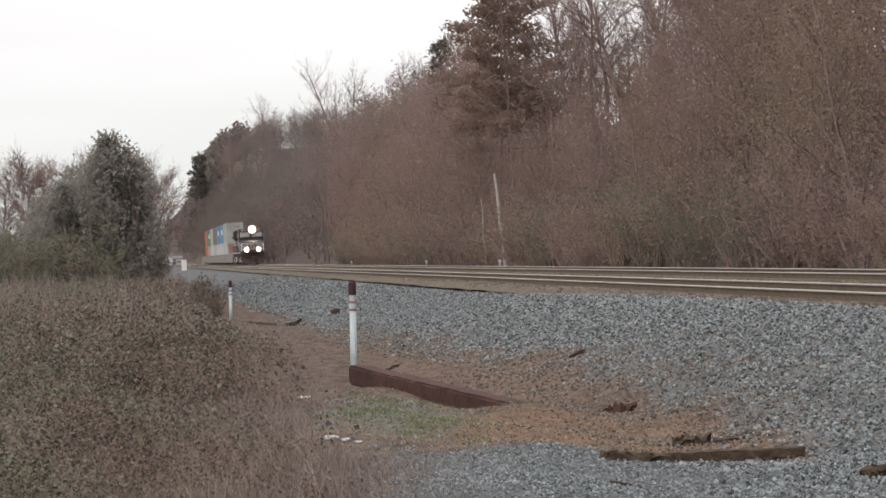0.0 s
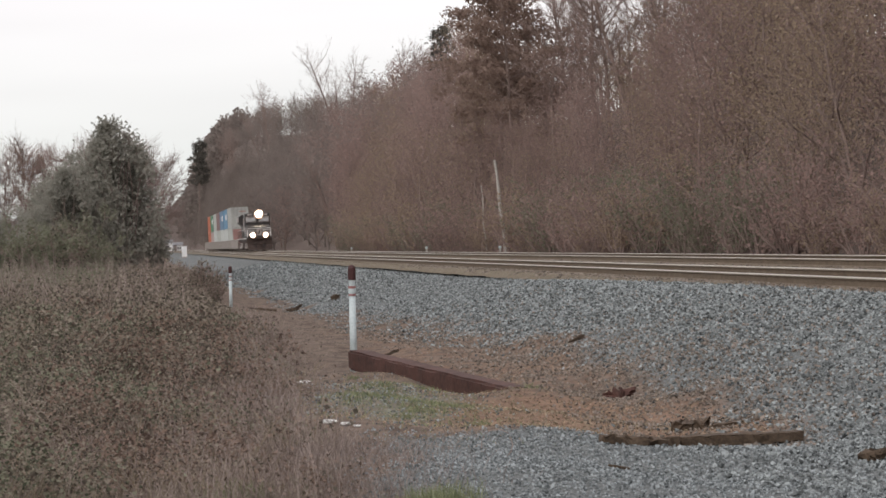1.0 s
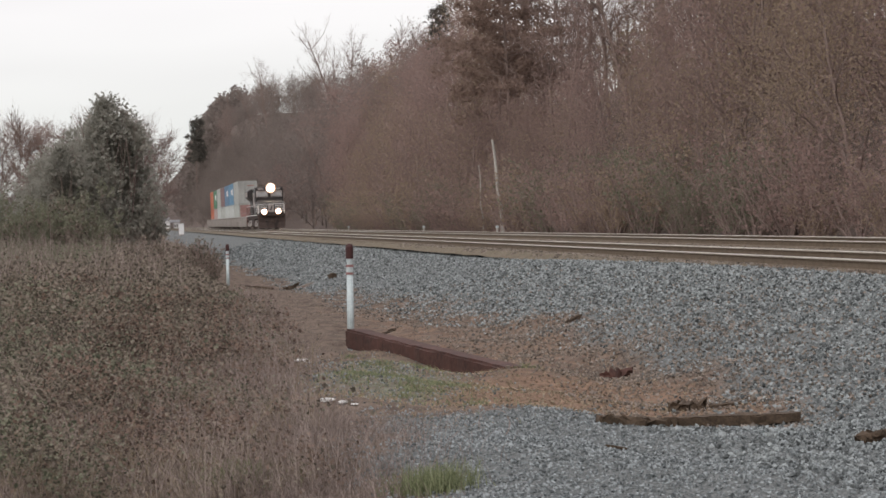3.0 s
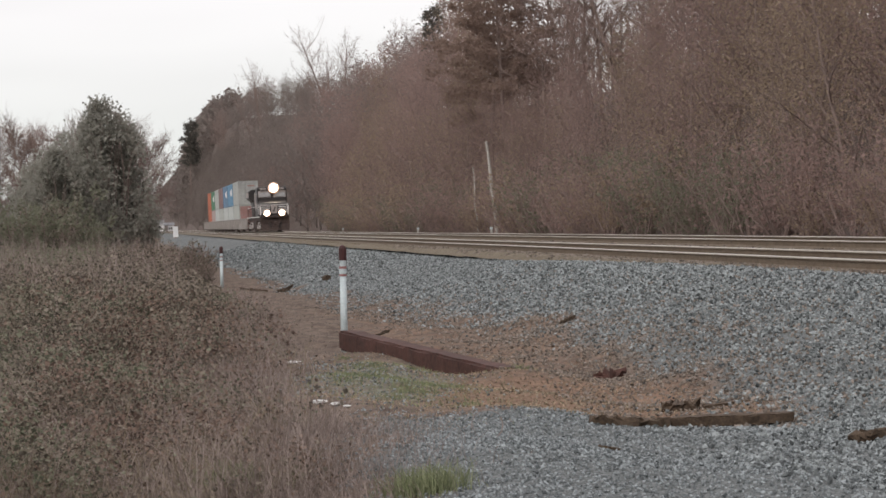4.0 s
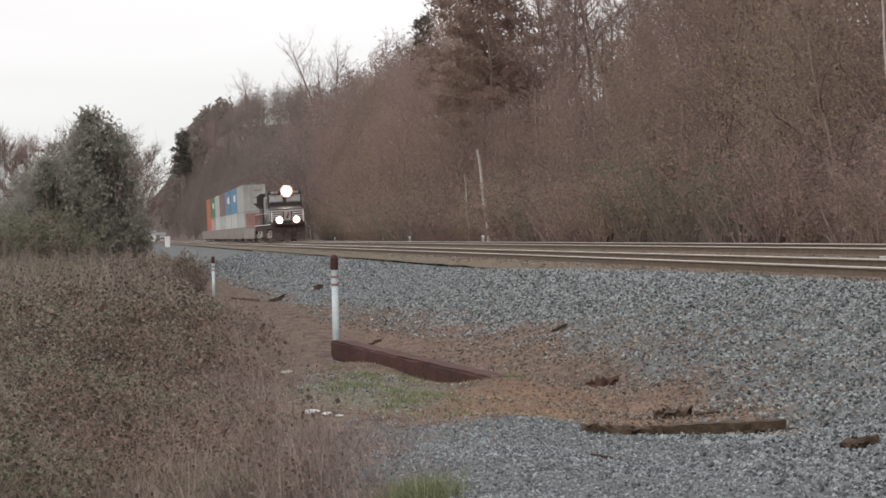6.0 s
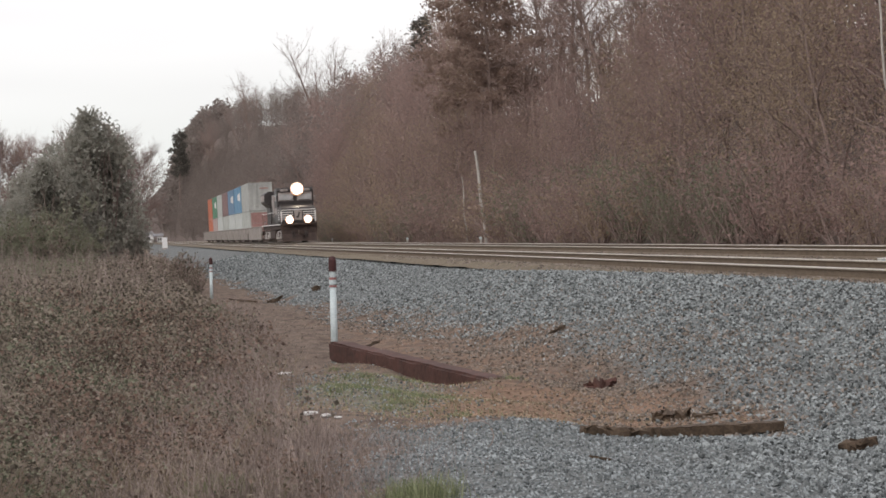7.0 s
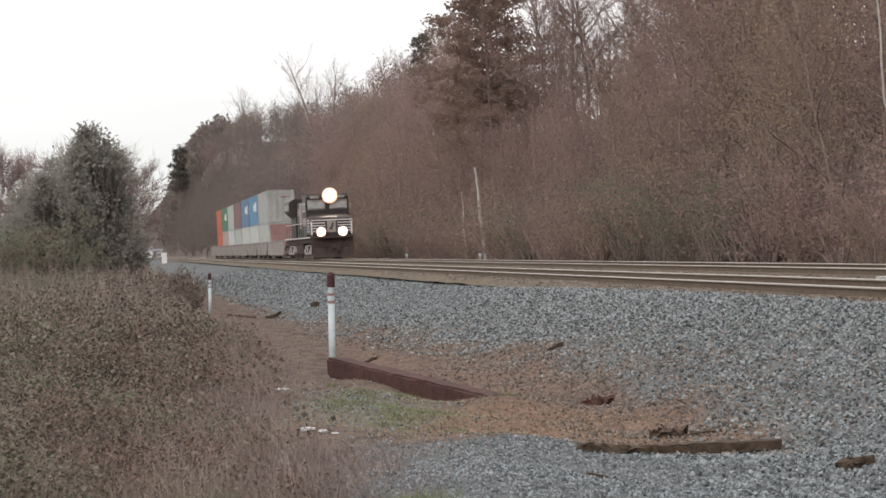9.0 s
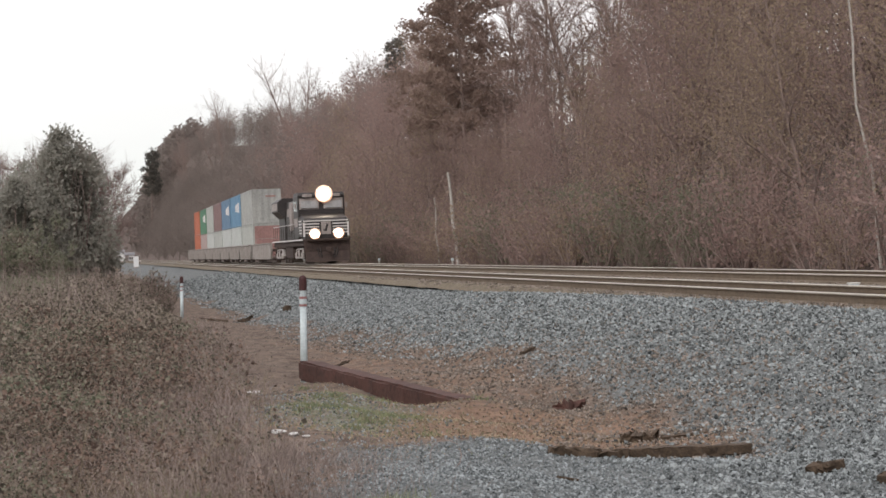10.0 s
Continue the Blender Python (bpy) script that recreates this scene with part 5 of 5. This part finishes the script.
def snag(a, c, height, r, lean, label, kinks):
    g = Growth(int(a * 10))
    pts = [Vector((0, 0, -0.2))]
    for k in range(10):
        pts.append(Vector((lean * (k + 1) / 10 * height + kinks * math.sin(k * 1.1), 0.05 * math.sin(k * 2), height * (k + 1) / 10)))
    g.limb(pts, r, r * 0.55, 8)
    t = finish(g, "dead_trunk", label, "dead tree", M_PALEBARK, M_TWIG)
    t.matrix_basis = along(a, c, stand(a, c))


snag(109.4, 20.2, 5.5, 0.13, -0.08, "broken pale dead trunk at the wood's edge", 0.03)
snag(116.4, 20.3, 4.4, 0.055, -0.03, "thin pale dead trunk at the wood's edge", 0.04)
snag(54.5, 22.2, 9.2, 0.05, -0.10, "slender pale leaning trunk at the wood's edge", 0.10)

# ---- trees across the field ----


def evergreen(seed, height, width):
    """A dense dome of small leaves on many upright stems, with ragged sprigs standing out of it."""
    g = Growth(seed)
    r = g.r
    for i in range(16):
        w, u = r.uniform(0, 6.28), r.random() ** 0.5
        b, _ = g.path((0.3 * math.cos(w), 0.3 * math.sin(w), -0.2), (u * math.cos(w) * width / height, u * math.sin(w) * width / height, 1), height * (0.95 - 0.25 * u), 0.07, 0.0, 5)
        g.limb(b, 0.035, 0.012, 4)
    lobes = [(r.uniform(0, 6.28), r.uniform(0.1, 0.85), r.uniform(0.75, 1.12)) for _ in range(26)]
    for i in range(1500):
        w, u, k = lobes[r.randint(0, 25)]
        w, u = w + r.gauss(0, 0.35), min(0.97, max(0.02, u + r.gauss(0, 0.1)))
        rad = width * k * math.sin(math.pi * (0.16 + 0.84 * u) ** 0.8) ** 0.8 * (0.55 + 0.45 * r.random() ** 0.4)
        p = Vector((math.cos(w) * rad, math.sin(w) * rad, height * (0.02 + u * 0.98)))
        tw, _ = g.path(p, (math.cos(w) * 0.6, math.sin(w) * 0.6, 0.8), r.uniform(0.25, 0.6), 0.1, 0.1, 1)
        g.spike(tw[0], tw[-1], 0.014)
        for _ in range(12):
            g.leaf(tw[0].lerp(tw[1], r.random()), 0.135, 0.18)
    return finish(g, "evergreen_tree", "dense dull green evergreen tree at the field's far side", "tree", M_BARK, M_CEDAR)


CEDARS = [evergreen(201, 7.0, 2.2), evergreen(202, 7.0, 2.8)]
PRIVET = [bush(211 + i, 3.2, 3.2, 11, M_PRIVET if i else M_DRYLEAF, "dense dull green hedge bush at the field's edge" if i else "brown tangled hedge bush at the field's edge", stems=20, leafsize=0.13) for i in range(3)]
FIELDBARE = [broadleaf(221 + i, 9, 0, M_TANLEAF, "bare field tree with fine spreading twigs", first=0.15, twigs=11, bough=7) for i in range(2)]


def build_field_trees():
    r = random.Random(12)
    for x, d, s, k in ((-18.45, 100, 1.14, 0), (-20.6, 101, 0.95, 1), (-20.7, 98, 0.72, 1), (-22.3, 103, 0.74, 0), (-24.4, 104, 0.6, 1), (-20.0, 97, 0.8, 0), (-26.4, 106, 0.6, 0), (-20.4, 103, 0.98, 1)):
        plant(CEDARS[k], PLACED, *AC(x, d), s, r.uniform(0, 360))
    for i in range(22):
        x, d = -18.6 - i * 0.41 + r.uniform(-0.4, 0.4), 93 + r.uniform(-3.5, 2)
        plant(PRIVET[r.randint(0, 2) if x > -20.3 else r.randint(1, 2)], PLACED, *AC(x, d), r.uniform(0.6, 1.0), r.uniform(0, 360))
    for x, d, s in ((-20.6, 116, 0.95), (-19.9, 118, 0.85), (-20.2, 123, 0.8), (-27, 132, 1.0), (-29.5, 135, 1.05), (-31, 140, 1.0), (-25.5, 130, 0.85), (-33, 138, 1.0)):
        plant(FIELDBARE[int(d) % 2], PLACED, *AC(x, d), s, r.uniform(0, 360))


build_field_trees()


def build_green_bank():
    r = random.Random(29)
    for i in range(11):
        plant(PRIVET[1 + i % 2], PLACED, *AC(-24.0 + i * 0.42 + r.uniform(-0.2, 0.2), 88 + r.uniform(-1.5, 1.5)), r.uniform(0.34, 0.46), r.uniform(0, 360))


build_green_bank()


def build_verge_scrub():
    r = random.Random(19)
    for i in range(26):
        a = r.uniform(60, 88)
        plant(WEEDS[r.randint(0, 1)], PLACED, a, r.uniform(-1.5, 3.4), r.uniform(0.6, 1.2), r.uniform(0, 360))


WEEDS = [bush(241 + i, 1.1, 0.9, 4, M_DRYLEAF, "low russet scrub at the foot of the embankment", stems=14, leafsize=0.06) for i in range(2)]
build_verge_scrub()


def build_far_woods():
    """The distant treed skyline that closes the view down the line."""
    # The first belt has distance haze put into its colour.
    for seed, c0, c1, count, material, label in ((301, -170, 8, 560, M_FARWOOD, "far woods down the line, haze painted into their grey"), (302, 23.5, 48, 420, M_GREYLEAF, "grey-brown woods at the hill's far end")):
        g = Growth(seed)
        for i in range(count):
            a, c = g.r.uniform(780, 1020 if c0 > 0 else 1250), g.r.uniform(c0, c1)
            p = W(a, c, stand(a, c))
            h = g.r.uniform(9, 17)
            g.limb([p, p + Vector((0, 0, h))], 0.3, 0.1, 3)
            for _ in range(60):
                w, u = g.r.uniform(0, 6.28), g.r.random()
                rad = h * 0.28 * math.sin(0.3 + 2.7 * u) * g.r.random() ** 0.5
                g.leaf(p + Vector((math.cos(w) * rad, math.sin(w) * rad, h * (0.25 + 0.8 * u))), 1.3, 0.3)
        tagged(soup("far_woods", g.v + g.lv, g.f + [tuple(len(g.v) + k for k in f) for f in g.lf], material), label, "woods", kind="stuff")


build_far_woods()


def motions():
    for ob, y, z in TRAIN:
        rows = []
        for k in range(11):
            p = W(NOSE - SPEED * k + y, FAR, z)
            rows.append((k, pose(p.x, p.y, p.z, 0, 0, HEAD)))
        walk(ob, rows)
    for ob, y, r in WHEELS:
        walk(ob, [(k / FPS, pose(0, y, r, math.degrees(SPEED * k / FPS / r))) for k in range(0, 301)])


motions()
